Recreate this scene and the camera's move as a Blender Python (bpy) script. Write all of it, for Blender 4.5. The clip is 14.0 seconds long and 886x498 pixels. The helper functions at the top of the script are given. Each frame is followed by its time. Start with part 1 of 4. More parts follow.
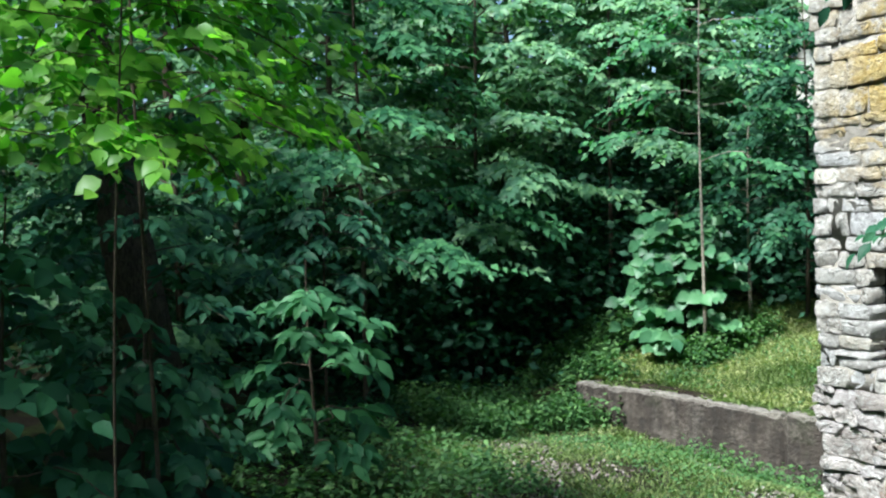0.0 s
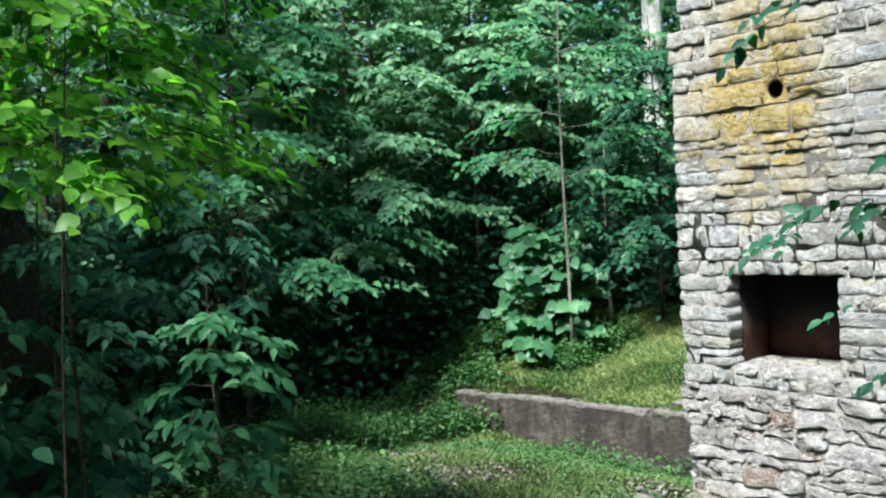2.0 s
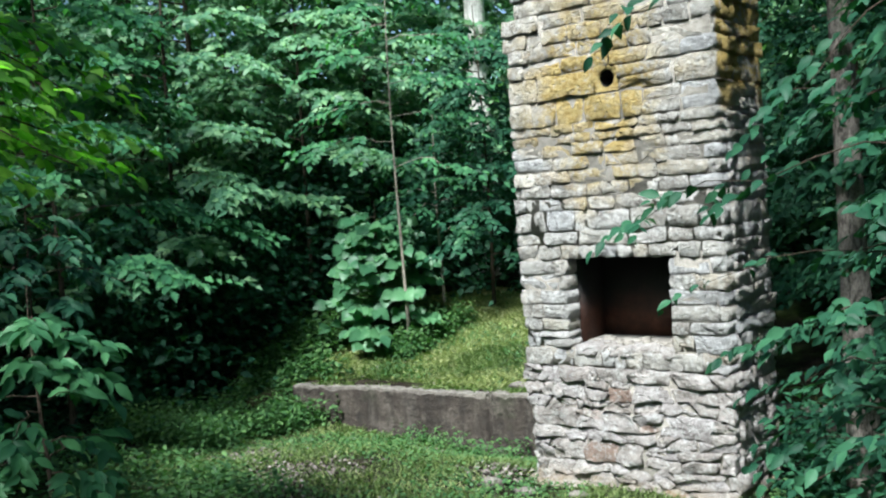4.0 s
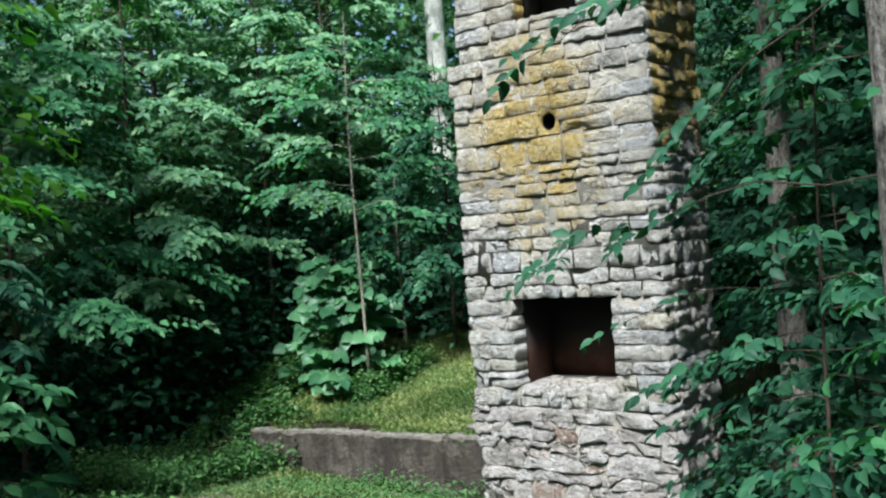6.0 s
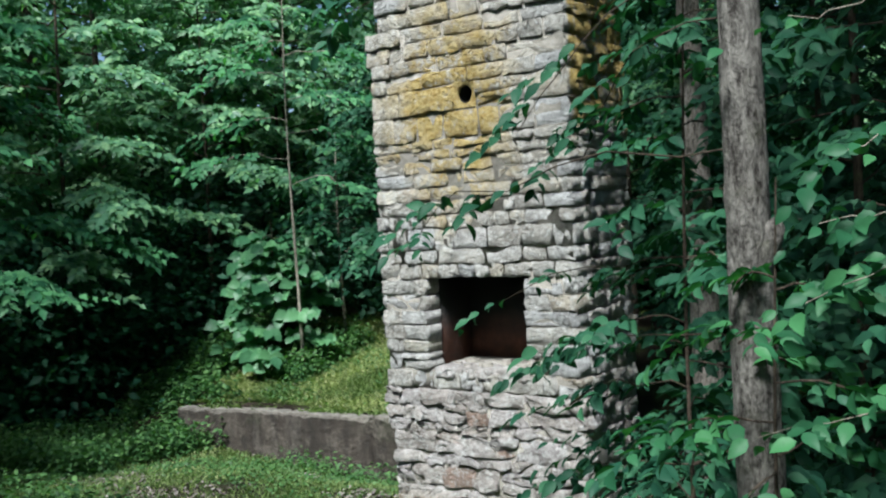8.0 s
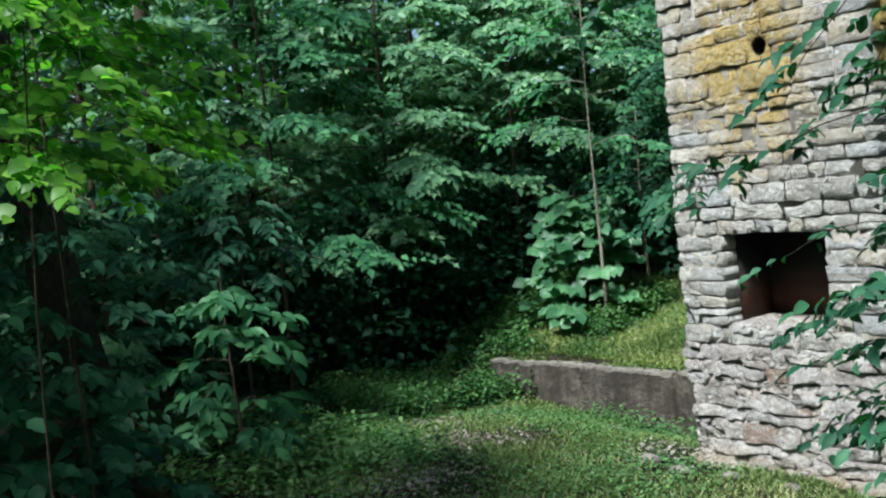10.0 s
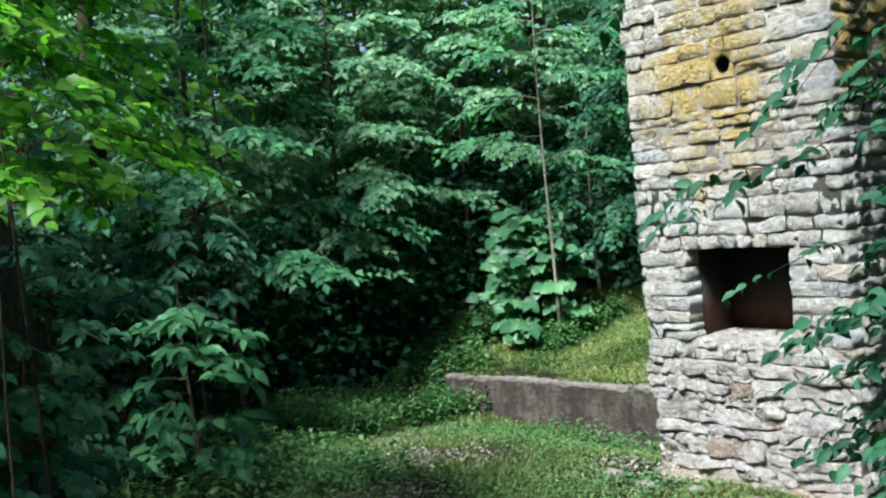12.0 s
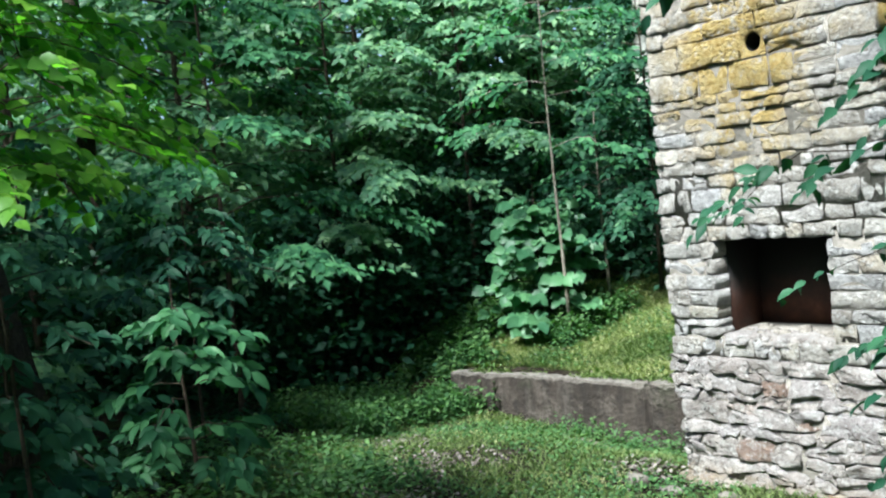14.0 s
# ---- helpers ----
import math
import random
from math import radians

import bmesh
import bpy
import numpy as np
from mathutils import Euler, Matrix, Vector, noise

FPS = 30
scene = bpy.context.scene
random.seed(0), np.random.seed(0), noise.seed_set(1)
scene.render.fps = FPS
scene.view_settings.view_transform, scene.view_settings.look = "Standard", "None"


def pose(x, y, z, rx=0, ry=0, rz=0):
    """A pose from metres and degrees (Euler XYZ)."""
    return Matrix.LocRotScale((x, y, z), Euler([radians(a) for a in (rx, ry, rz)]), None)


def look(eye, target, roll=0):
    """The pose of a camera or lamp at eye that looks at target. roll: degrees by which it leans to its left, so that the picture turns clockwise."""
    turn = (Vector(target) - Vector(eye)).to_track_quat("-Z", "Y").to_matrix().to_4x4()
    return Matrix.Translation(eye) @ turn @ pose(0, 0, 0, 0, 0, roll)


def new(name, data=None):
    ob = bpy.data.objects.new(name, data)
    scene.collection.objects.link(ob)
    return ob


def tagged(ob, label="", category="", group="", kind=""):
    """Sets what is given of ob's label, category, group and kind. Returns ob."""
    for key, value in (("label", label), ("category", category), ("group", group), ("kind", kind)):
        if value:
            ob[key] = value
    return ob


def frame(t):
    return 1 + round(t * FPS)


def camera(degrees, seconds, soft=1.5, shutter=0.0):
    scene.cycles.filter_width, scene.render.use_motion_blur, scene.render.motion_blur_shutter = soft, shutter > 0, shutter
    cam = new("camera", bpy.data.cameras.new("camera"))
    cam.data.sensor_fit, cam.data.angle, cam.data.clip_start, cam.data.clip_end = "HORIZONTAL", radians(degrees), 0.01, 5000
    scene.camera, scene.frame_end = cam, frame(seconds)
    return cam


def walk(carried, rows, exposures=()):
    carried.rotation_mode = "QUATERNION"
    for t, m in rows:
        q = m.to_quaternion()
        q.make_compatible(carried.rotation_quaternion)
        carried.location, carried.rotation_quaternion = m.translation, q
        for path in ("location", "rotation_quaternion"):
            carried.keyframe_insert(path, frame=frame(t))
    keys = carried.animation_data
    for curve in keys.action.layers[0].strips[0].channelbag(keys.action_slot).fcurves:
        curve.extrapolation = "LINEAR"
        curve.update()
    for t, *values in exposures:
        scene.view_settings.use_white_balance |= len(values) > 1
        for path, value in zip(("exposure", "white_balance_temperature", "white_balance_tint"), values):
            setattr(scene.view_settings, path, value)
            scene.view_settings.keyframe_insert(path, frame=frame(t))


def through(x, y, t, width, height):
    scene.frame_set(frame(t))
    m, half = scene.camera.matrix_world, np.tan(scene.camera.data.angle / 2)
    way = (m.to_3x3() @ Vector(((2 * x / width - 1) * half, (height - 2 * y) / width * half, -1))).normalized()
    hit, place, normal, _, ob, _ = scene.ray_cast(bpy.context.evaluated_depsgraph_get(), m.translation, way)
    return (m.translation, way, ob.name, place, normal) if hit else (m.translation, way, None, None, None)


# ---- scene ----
cam = camera(50.0, 14.0, soft=2.2)
PATH = [
    (0, (3.648, -5.473, 2.122), (1.942, -4.431, 2.054), -1.4),
    (0.5, (3.554, -5.643, 2.156), (1.948, -4.454, 2.078), -0.4),
    (1, (3.515, -5.757, 2.201), (2.018, -4.439, 2.051), -1.7),
    (1.5, (3.678, -5.886, 2.171), (2.164, -4.579, 2.127), -2.5),
    (2, (3.767, -5.981, 2.175), (2.248, -4.681, 2.127), -2.7),
    (2.5, (3.703, -6.043, 2.177), (2.237, -4.683, 2.161), -1.5),
    (3, (3.672, -6.09, 2.159), (2.239, -4.695, 2.152), -1.5),
    (3.5, (3.6, -6.061, 2.189), (2.265, -4.574, 2.091), -1.7),
    (4, (3.586, -6.041, 2.198), (2.338, -4.48, 2.103), -4.0),
    (4.2, (3.592, -6.037, 2.166), (2.351, -4.471, 2.094), -3.2),
    (6.3, (3.902, -5.871, 2.166), (2.69, -4.28, 2.17), -4.3),
    (6.5, (3.969, -5.811, 2.162), (2.734, -4.237, 2.168), -3.5),
    (7, (4.07, -5.737, 2.169), (2.876, -4.132, 2.125), -3.7),
    (7.5, (4.057, -5.581, 2.126), (2.884, -3.961, 2.101), -1.7),
    (8, (4.034, -5.464, 2.108), (2.861, -3.845, 2.057), -3.2),
    (8.5, (4.093, -5.528, 2.107), (2.725, -4.071, 2.031), -3.7),
    (9, (4.204, -5.578, 2.114), (2.647, -4.334, 1.941), -4.2),
    (9.2, (4.253, -5.577, 2.117), (2.664, -4.371, 1.975), -4.0),
    (11.3, (4.361, -5.65, 2.147), (2.711, -4.523, 2.083), -5.5),
    (11.5, (4.311, -5.662, 2.152), (2.674, -4.514, 2.092), -4.0),
    (12, (4.144, -5.725, 2.149), (2.596, -4.461, 2.075), -5.1),
    (12.5, (4.008, -5.777, 2.148), (2.513, -4.454, 2.028), -5.1),
    (13, (3.932, -5.734, 2.152), (2.404, -4.45, 2.028), -4.7),
    (13.5, (3.847, -5.608, 2.145), (2.268, -4.382, 2.113), -7.5),
    (14, (3.735, -5.532, 2.171), (2.193, -4.261, 2.074), -5.7),
]
walk(cam, [(t, look(eye, target, roll)) for t, eye, target, roll in PATH], exposures=[(t, 1.85 + e, 5820, 5) for t, e in ((0.0, 0.08), (1.0, 0.0), (3.0, -0.1), (4.2, -0.15), (6.5, -0.43), (7.5, -0.52), (9.2, -0.52), (11.5, -0.08), (12.5, -0.1), (14.0, 0.0))])

# ---- light ----
SUN_EL, SUN_AZ = 54.0, 170.0  # degrees; azimuth clockwise from +y
world = bpy.data.worlds.new("sky")
scene.world = world
world.use_nodes = True
wn = world.node_tree.nodes
sky = wn.new("ShaderNodeTexSky")
sky.sky_type, sky.sun_disc = "NISHITA", False
sky.sun_elevation, sky.sun_rotation = radians(SUN_EL), radians(SUN_AZ)
world.node_tree.links.new(sky.outputs[0], wn["Background"].inputs[0])
wn["Background"].inputs[1].default_value = 0.05
sun = new("sun", bpy.data.lights.new("sun", "SUN"))
sun.data.energy, sun.data.angle, sun.data.color = 4.4, radians(14), (1.0, 0.97, 0.91)
to_sun = Vector((math.sin(radians(SUN_AZ)) * math.cos(radians(SUN_EL)), math.cos(radians(SUN_AZ)) * math.cos(radians(SUN_EL)), math.sin(radians(SUN_EL))))
sun.matrix_world = look((0, 0, 30), tuple(Vector((0, 0, 30)) - to_sun))


# ---- materials ----
class Mat:
    """A node material with short helpers."""

    def __init__(self, name):
        self.m = bpy.data.materials.new(name)
        self.m.use_nodes = True
        self.t = self.m.node_tree
        self.b = self.t.nodes["Principled BSDF"]
        self.out = self.t.nodes["Material Output"]

    def node(self, kind, **props):
        n = self.t.nodes.new(kind)
        for k, v in props.items():
            n.inputs[k].default_value = v
        return n

    def link(self, a, b):
        self.t.links.new(a, b)

    def place(self):
        return self.t.nodes.new("ShaderNodeNewGeometry").outputs["Position"]

    def noise(self, scale, detail=4.0, rough=0.6, vec=None, stretch=None):
        n = self.node("ShaderNodeTexNoise", Scale=scale, Detail=detail, Roughness=rough)
        v = vec or self.place()
        if stretch:
            mp = self.t.nodes.new("ShaderNodeMapping")
            mp.inputs["Scale"].default_value = stretch
            self.link(v, mp.inputs[0])
            v = mp.outputs[0]
        self.link(v, n.inputs["Vector"])
        return n.outputs["Fac"]

    def ramp(self, fac, *stops):
        r = self.t.nodes.new("ShaderNodeValToRGB")
        while len(r.color_ramp.elements) < len(stops):
            r.color_ramp.elements.new(0.5)
        for e, (p, c) in zip(r.color_ramp.elements, stops):
            e.position, e.color = p, (*c, 1.0) if len(c) == 3 else c
        self.link(fac, r.inputs[0])
        return r.outputs[0]

    def step(self, fac, low, high, to_low=0.0, to_high=1.0):
        r = self.t.nodes.new("ShaderNodeMapRange")
        for i, v in enumerate((low, high, to_low, to_high)):
            r.inputs[i + 1].default_value = v
        self.link(fac, r.inputs[0])
        return r.outputs[0]

    def mix(self, fac, a, b, kind="MIX"):
        n = self.t.nodes.new("ShaderNodeMix")
        n.data_type, n.blend_type = "RGBA", kind
        for s, v in ((n.inputs[0], fac), (n.inputs[6], a), (n.inputs[7], b)):
            if isinstance(v, (int, float)):
                s.default_value = v
            elif isinstance(v, tuple):
                s.default_value = (*v, 1.0)
            else:
                self.link(v, s)
        return n.outputs[2]

    def math(self, op, a, b=0.0):
        n = self.t.nodes.new("ShaderNodeMath")
        n.operation = op
        for s, v in ((n.inputs[0], a), (n.inputs[1], b)):
            if isinstance(v, (int, float)):
                s.default_value = v
            else:
                self.link(v, s)
        return n.outputs[0]

    def bump(self, height, strength=0.5, distance=0.01):
        n = self.node("ShaderNodeBump", Strength=strength, Distance=distance)
        self.link(height, n.inputs["Height"])
        self.link(n.outputs[0], self.b.inputs["Normal"])
        return n.outputs[0]

    def color(self, c):
        self.link(c, self.b.inputs["Base Color"])

    def rand_object(self):
        return self.t.nodes.new("ShaderNodeObjectInfo").outputs["Random"]

    def rand_island(self):
        return self.t.nodes.new("ShaderNodeNewGeometry").outputs["Random Per Island"]


def stone_material(name, rand_by_object, lower=False):
    m = Mat(name)
    r = m.rand_object() if rand_by_object else m.rand_island()
    if lower:
        base = m.ramp(r, (0.0, (0.44, 0.395, 0.375)), (0.4, (0.55, 0.505, 0.48)), (0.75, (0.49, 0.455, 0.46)), (0.93, (0.57, 0.525, 0.50)), (1.0, (0.33, 0.22, 0.17)))
    else:
        base = m.ramp(r, (0.0, (0.43, 0.41, 0.38)), (0.3, (0.57, 0.545, 0.50)), (0.6, (0.50, 0.505, 0.52)), (0.85, (0.59, 0.555, 0.48)), (1.0, (0.46, 0.40, 0.32)))
    big = m.noise(7.0, 5.0, 0.65)
    fine = m.noise(48.0, 6.0, 0.7)
    c = m.mix(m.step(big, 0.35, 0.65), m.mix(1.0, base, (1.22, 1.20, 1.17), "MULTIPLY"), m.mix(1.0, base, (0.62, 0.59, 0.56), "MULTIPLY"))
    c = m.mix(m.step(m.noise(15.0, 6.0, 0.75), 0.52, 0.60, 0.0, 0.55), c, (0.74, 0.73, 0.70))
    c = m.mix(m.step(fine, 0.57, 0.70, 0.0, 0.55), c, (0.17, 0.16, 0.145))
    c = m.mix(m.step(m.noise(26.0, 8.0, 0.8), 0.58, 0.67, 0.0, 0.55), c, (0.15, 0.14, 0.13))
    c = m.mix(m.step(m.noise(38.0, 7.0, 0.8), 0.53, 0.63, 0.0, 0.85), c, (0.72, 0.715, 0.70))
    # ochre lichen and rust wash in an uneven patch round the flue hole and on the side
    pos = m.t.nodes.new("ShaderNodeSeparateXYZ")
    m.link(m.place(), pos.inputs[0])
    wob = m.math("MULTIPLY", m.math("SUBTRACT", m.noise(3.2, 4.0, 0.6), 0.5), 1.5)
    dx = m.math("DIVIDE", m.math("SUBTRACT", pos.outputs[0], 0.22), 0.66)
    dz = m.math("DIVIDE", m.math("SUBTRACT", pos.outputs[2], 2.95), 0.85)
    d = m.math("SQRT", m.math("ADD", m.math("MULTIPLY", dx, dx), m.math("MULTIPLY", dz, dz)))
    front = m.math("MULTIPLY", m.step(m.math("ADD", d, wob), 1.05, 0.45), m.step(pos.outputs[1], 0.12, 0.05))
    side = m.math("MULTIPLY", m.step(m.math("ADD", pos.outputs[2], wob), 2.55, 2.95), m.math("MULTIPLY", m.step(pos.outputs[1], 0.02, 0.06), 1.3))
    ochre = m.math("MULTIPLY", m.math("MAXIMUM", front, side), m.step(m.math("ADD", m.noise(17.0, 5.0, 0.65), m.math("MULTIPLY", r, 0.22)), 0.42, 0.60, 0.04, 0.95))
    if lower:
        damp = m.math("MULTIPLY", m.step(m.math("ADD", pos.outputs[2], m.math("MULTIPLY", wob, 0.10)), 0.20, 0.10), m.step(m.noise(12.0, 4.0), 0.35, 0.6, 0.1, 0.5))
        c = m.mix(damp, c, (0.36, 0.26, 0.12))
    else:
        c = m.mix(ochre, c, m.ramp(m.noise(30.0, 4.0), (0.3, (0.36, 0.23, 0.05)), (0.6, (0.56, 0.43, 0.17))))
    m.color(c)
    m.b.inputs["Roughness"].default_value = 0.92
    m.b.inputs["Specular IOR Level"].default_value = 0.2
    chisel = m.noise(34.0, 8.0, 0.72)
    m.bump(m.math("ADD", m.math("MULTIPLY", big, 1.2), m.math("ADD", m.math("MULTIPLY", fine, 0.8), m.math("MULTIPLY", chisel, 2.0))), 1.0, 0.045)
    return m.m


def mortar_material():
    m = Mat("lime mortar")
    c = m.ramp(m.noise(9.0, 6.0, 0.7), (0.3, (0.17, 0.15, 0.125)), (0.55, (0.28, 0.255, 0.22)), (0.8, (0.38, 0.355, 0.315)))
    m.color(m.mix(m.step(m.noise(60.0, 4.0), 0.5, 0.75, 0.0, 0.6), c, (0.17, 0.155, 0.125)))
    m.b.inputs["Roughness"].default_value = 0.95
    m.bump(m.math("ADD", m.noise(55.0, 6.0, 0.7), m.noise(14.0, 5.0)), 0.9, 0.02)
    return m.m


def concrete_material():
    m = Mat("weathered concrete")
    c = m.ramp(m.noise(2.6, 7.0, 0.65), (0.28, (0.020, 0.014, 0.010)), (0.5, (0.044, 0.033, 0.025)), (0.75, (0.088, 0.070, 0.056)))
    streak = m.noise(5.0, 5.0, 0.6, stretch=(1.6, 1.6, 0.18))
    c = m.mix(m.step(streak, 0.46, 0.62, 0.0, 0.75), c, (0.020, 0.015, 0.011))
    c = m.mix(m.step(m.noise(3.1, 6.0, 0.7, stretch=(1.4, 1.4, 0.35)), 0.54, 0.66, 0.0, 0.6), c, (0.115, 0.098, 0.083))
    c = m.mix(m.step(m.noise(2.2, 5.0, 0.7), 0.55, 0.66, 0.0, 0.45), c, (0.035, 0.045, 0.018))
    c = m.mix(m.step(m.noise(4.5, 8.0, 0.75), 0.52, 0.62, 0.0, 0.6), c, (0.14, 0.118, 0.098))
    c = m.mix(m.step(m.noise(6.5, 8.0, 0.75), 0.53, 0.62, 0.0, 0.85), c, (0.022, 0.018, 0.014))
    c = m.mix(m.step(m.noise(26.0, 5.0, 0.7), 0.6, 0.7, 0.0, 0.5), c, (0.13, 0.112, 0.096))
    # Upward faces turn paler in uneven patches.
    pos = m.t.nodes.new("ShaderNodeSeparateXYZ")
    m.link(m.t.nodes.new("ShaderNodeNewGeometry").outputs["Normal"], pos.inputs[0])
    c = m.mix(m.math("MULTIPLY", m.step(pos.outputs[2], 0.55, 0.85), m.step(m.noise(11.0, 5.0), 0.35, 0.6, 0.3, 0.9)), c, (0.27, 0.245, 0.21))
    m.color(c)
    m.b.inputs["Roughness"].default_value = 0.93
    m.bump(m.math("ADD", m.noise(40.0, 6.0, 0.7), m.math("MULTIPLY", m.noise(9.0, 6.0, 0.7), 2.0)), 0.9, 0.035)
    return m.m


def soot_material():
    m = Mat("rusty sooted firebox")
    pos = m.t.nodes.new("ShaderNodeSeparateXYZ")
    m.link(m.place(), pos.inputs[0])
    h = m.math("ADD", pos.outputs[2], m.math("MULTIPLY", m.noise(6.0, 5.0), 0.35))
    c = m.ramp(m.noise(7.0, 6.0, 0.65), (0.3, (0.028, 0.011, 0.007)), (0.6, (0.085, 0.030, 0.016)), (0.8, (0.15, 0.065, 0.040)))
    m.color(m.mix(m.step(h, 1.38, 1.62), c, (0.010, 0.009, 0.008)))
    m.b.inputs["Roughness"].default_value = 0.8
    m.bump(m.noise(30.0, 6.0), 0.5, 0.01)
    return m.m


def bark_material(name, dark, light, moss=0.0, scale=1.0):
    m = Mat(name)
    wide = m.noise(46.0 * scale, 5.0, 0.65, stretch=(1.0, 1.0, 0.30))
    fine = m.noise(120.0 * scale, 4.0, 0.7, stretch=(1.0, 1.0, 0.45))
    ridge = m.math("ADD", m.math("MULTIPLY", wide, 0.6), m.math("MULTIPLY", fine, 0.4))
    c = m.ramp(ridge, (0.40, dark), (0.50, tuple(0.5 * (p + q) for p, q in zip(dark, light))), (0.60, light))
    c = m.mix(m.step(m.noise(3.5, 4.0, 0.6), 0.48, 0.70, 0.0, 0.5), c, m.mix(1.0, c, (0.5, 0.47, 0.45), "MULTIPLY"))
    c = m.mix(m.step(m.noise(9.0, 6.0, 0.7), 0.50, 0.72, 0.0, 0.5), c, tuple(v * 1.5 for v in light))
    c = m.mix(m.step(m.noise(14.0, 4.0), 0.55, 0.7, 0.0, moss), c, (0.07, 0.09, 0.035))
    m.color(c)
    m.b.inputs["Roughness"].default_value = 0.95
    m.b.inputs["Specular IOR Level"].default_value = 0.15
    m.bump(ridge, 1.0, 0.03)
    return m.m


def leaf_material(name, deep, mid, fresh, through=0.3, gloss=0.42, sheen=0.24):
    """Leaf blades: coloured per leaf, letting some light through, with a waxy sheen."""
    m = Mat(name)
    c = m.ramp(m.rand_island(), (0.0, deep), (0.5, mid), (0.88, fresh), (1.0, tuple(v * 1.25 for v in fresh)))
    patch = m.noise(1.3, 2.0)
    c = m.mix(m.step(patch, 0.35, 0.7, 0.0, 0.45), c, fresh)
    c = m.mix(m.step(m.noise(55.0, 3.0), 0.58, 0.75, 0.0, 0.35), c, deep)
    m.color(c)
    m.b.inputs["Roughness"].default_value = gloss
    m.b.inputs["Specular IOR Level"].default_value = sheen
    tr = m.t.nodes.new("ShaderNodeBsdfTranslucent")
    m.link(m.mix(1.0, c, (1.0, 1.5, 0.5), "MULTIPLY"), tr.inputs[0])
    mx = m.t.nodes.new("ShaderNodeMixShader")
    mx.inputs[0].default_value = through
    m.link(m.b.outputs[0], mx.inputs[1])
    m.link(tr.outputs[0], mx.inputs[2])
    m.link(mx.outputs[0], m.out.inputs[0])
    return m.m


def ground_material():
    m = Mat("woodland ground")
    soil = m.ramp(m.noise(5.0, 8.0, 0.7), (0.3, (0.012, 0.009, 0.007)), (0.55, (0.024, 0.018, 0.013)), (0.78, (0.065, 0.052, 0.040)))
    green = m.ramp(m.noise(12.0, 6.0, 0.7), (0.3, (0.028, 0.045, 0.012)), (0.6, (0.075, 0.115, 0.028)), (0.8, (0.15, 0.17, 0.06)))
    m.color(m.mix(m.step(m.noise(1.5, 5.0, 0.6), 0.46, 0.66, 0.0, 0.6), soil, green))
    m.b.inputs["Roughness"].default_value = 1.0
    m.b.inputs["Specular IOR Level"].default_value = 0.1
    m.bump(m.math("ADD", m.noise(30.0, 6.0, 0.7), m.noise(90.0, 4.0)), 1.0, 0.03)
    return m.m


def litter_material():
    m = Mat("dead leaves")
    m.color(m.ramp(m.rand_island(), (0.0, (0.055, 0.044, 0.036)), (0.4, (0.11, 0.090, 0.077)), (0.75, (0.17, 0.145, 0.128)), (1.0, (0.25, 0.222, 0.20))))
    m.b.inputs["Roughness"].default_value = 0.9
    return m.m


STONE, STONE_REST, RUBBLE = stone_material("pale limestone", True), stone_material("pale limestone joined", False), stone_material("rubble limestone", True, True)
MORTAR, CONCRETE, SOOT, GROUND, LITTER = mortar_material(), concrete_material(), soot_material(), ground_material(), litter_material()
BARK_GREY = bark_material("grey furrowed bark", (0.026, 0.022, 0.019), (0.20, 0.185, 0.165), 0.15)
BARK_BROWN = bark_material("grey-brown bark", (0.050, 0.042, 0.036), (0.31, 0.27, 0.235), 0.1)
BARK_DARK = bark_material("dark bark", (0.020, 0.015, 0.011), (0.085, 0.065, 0.048), 0.35)
BARK_PALE = bark_material("pale patchy bark", (0.30, 0.29, 0.26), (0.62, 0.60, 0.56), 0.0, 0.5)
BARK_TAN = bark_material("tan sapling bark", (0.14, 0.122, 0.098), (0.36, 0.32, 0.26), 0.1)
LEAF = leaf_material("maple green", (0.012, 0.050, 0.025), (0.032, 0.112, 0.053), (0.078, 0.205, 0.084), 0.34, 0.45, 0.14)
# Deep green leaves; the same dark colour also carries shade on bushes and undergrowth.
LEAF_DEEP_SHADED = leaf_material("deep and shaded green", (0.008, 0.032, 0.019), (0.017, 0.064, 0.036), (0.036, 0.105, 0.052), 0.22, 0.5, 0.12)
# Brightened leaf green: light on the far and upper foliage is put into it.
LEAF_LIT = leaf_material("lit canopy green", (0.038, 0.110, 0.062), (0.086, 0.200, 0.112), (0.170, 0.300, 0.145), 0.35, 0.42)
# Lime leaves brightened in colour to show the light coming through them.
LEAF_LIME_BACKLIT = leaf_material("lime green", (0.018, 0.070, 0.014), (0.080, 0.225, 0.024), (0.170, 0.350, 0.040), 0.55, 0.45)
LEAF_BROAD = leaf_material("broad pale green", (0.028, 0.092, 0.044), (0.056, 0.155, 0.074), (0.100, 0.225, 0.100), 0.3, 0.42)
LEAF_NEAR = leaf_material("fresh ovate green", (0.010, 0.046, 0.022), (0.022, 0.088, 0.040), (0.045, 0.140, 0.052), 0.28, 0.48, 0.14)
GRASS = leaf_material("grass green", (0.046, 0.086, 0.026), (0.105, 0.165, 0.050), (0.205, 0.250, 0.095), 0.35, 0.6)
# Straw tone raised so that the bank's sun patch is in the colour.
GRASS_DRY_SUNLIT = leaf_material("sunlit dry grass", (0.140, 0.175, 0.066), (0.285, 0.310, 0.130), (0.500, 0.480, 0.265), 0.35, 0.6)
WEED = leaf_material("weed green", (0.024, 0.066, 0.024), (0.052, 0.125, 0.044), (0.105, 0.195, 0.064), 0.35, 0.5)


# ---- mesh helpers ----
rng = np.random.default_rng(7)


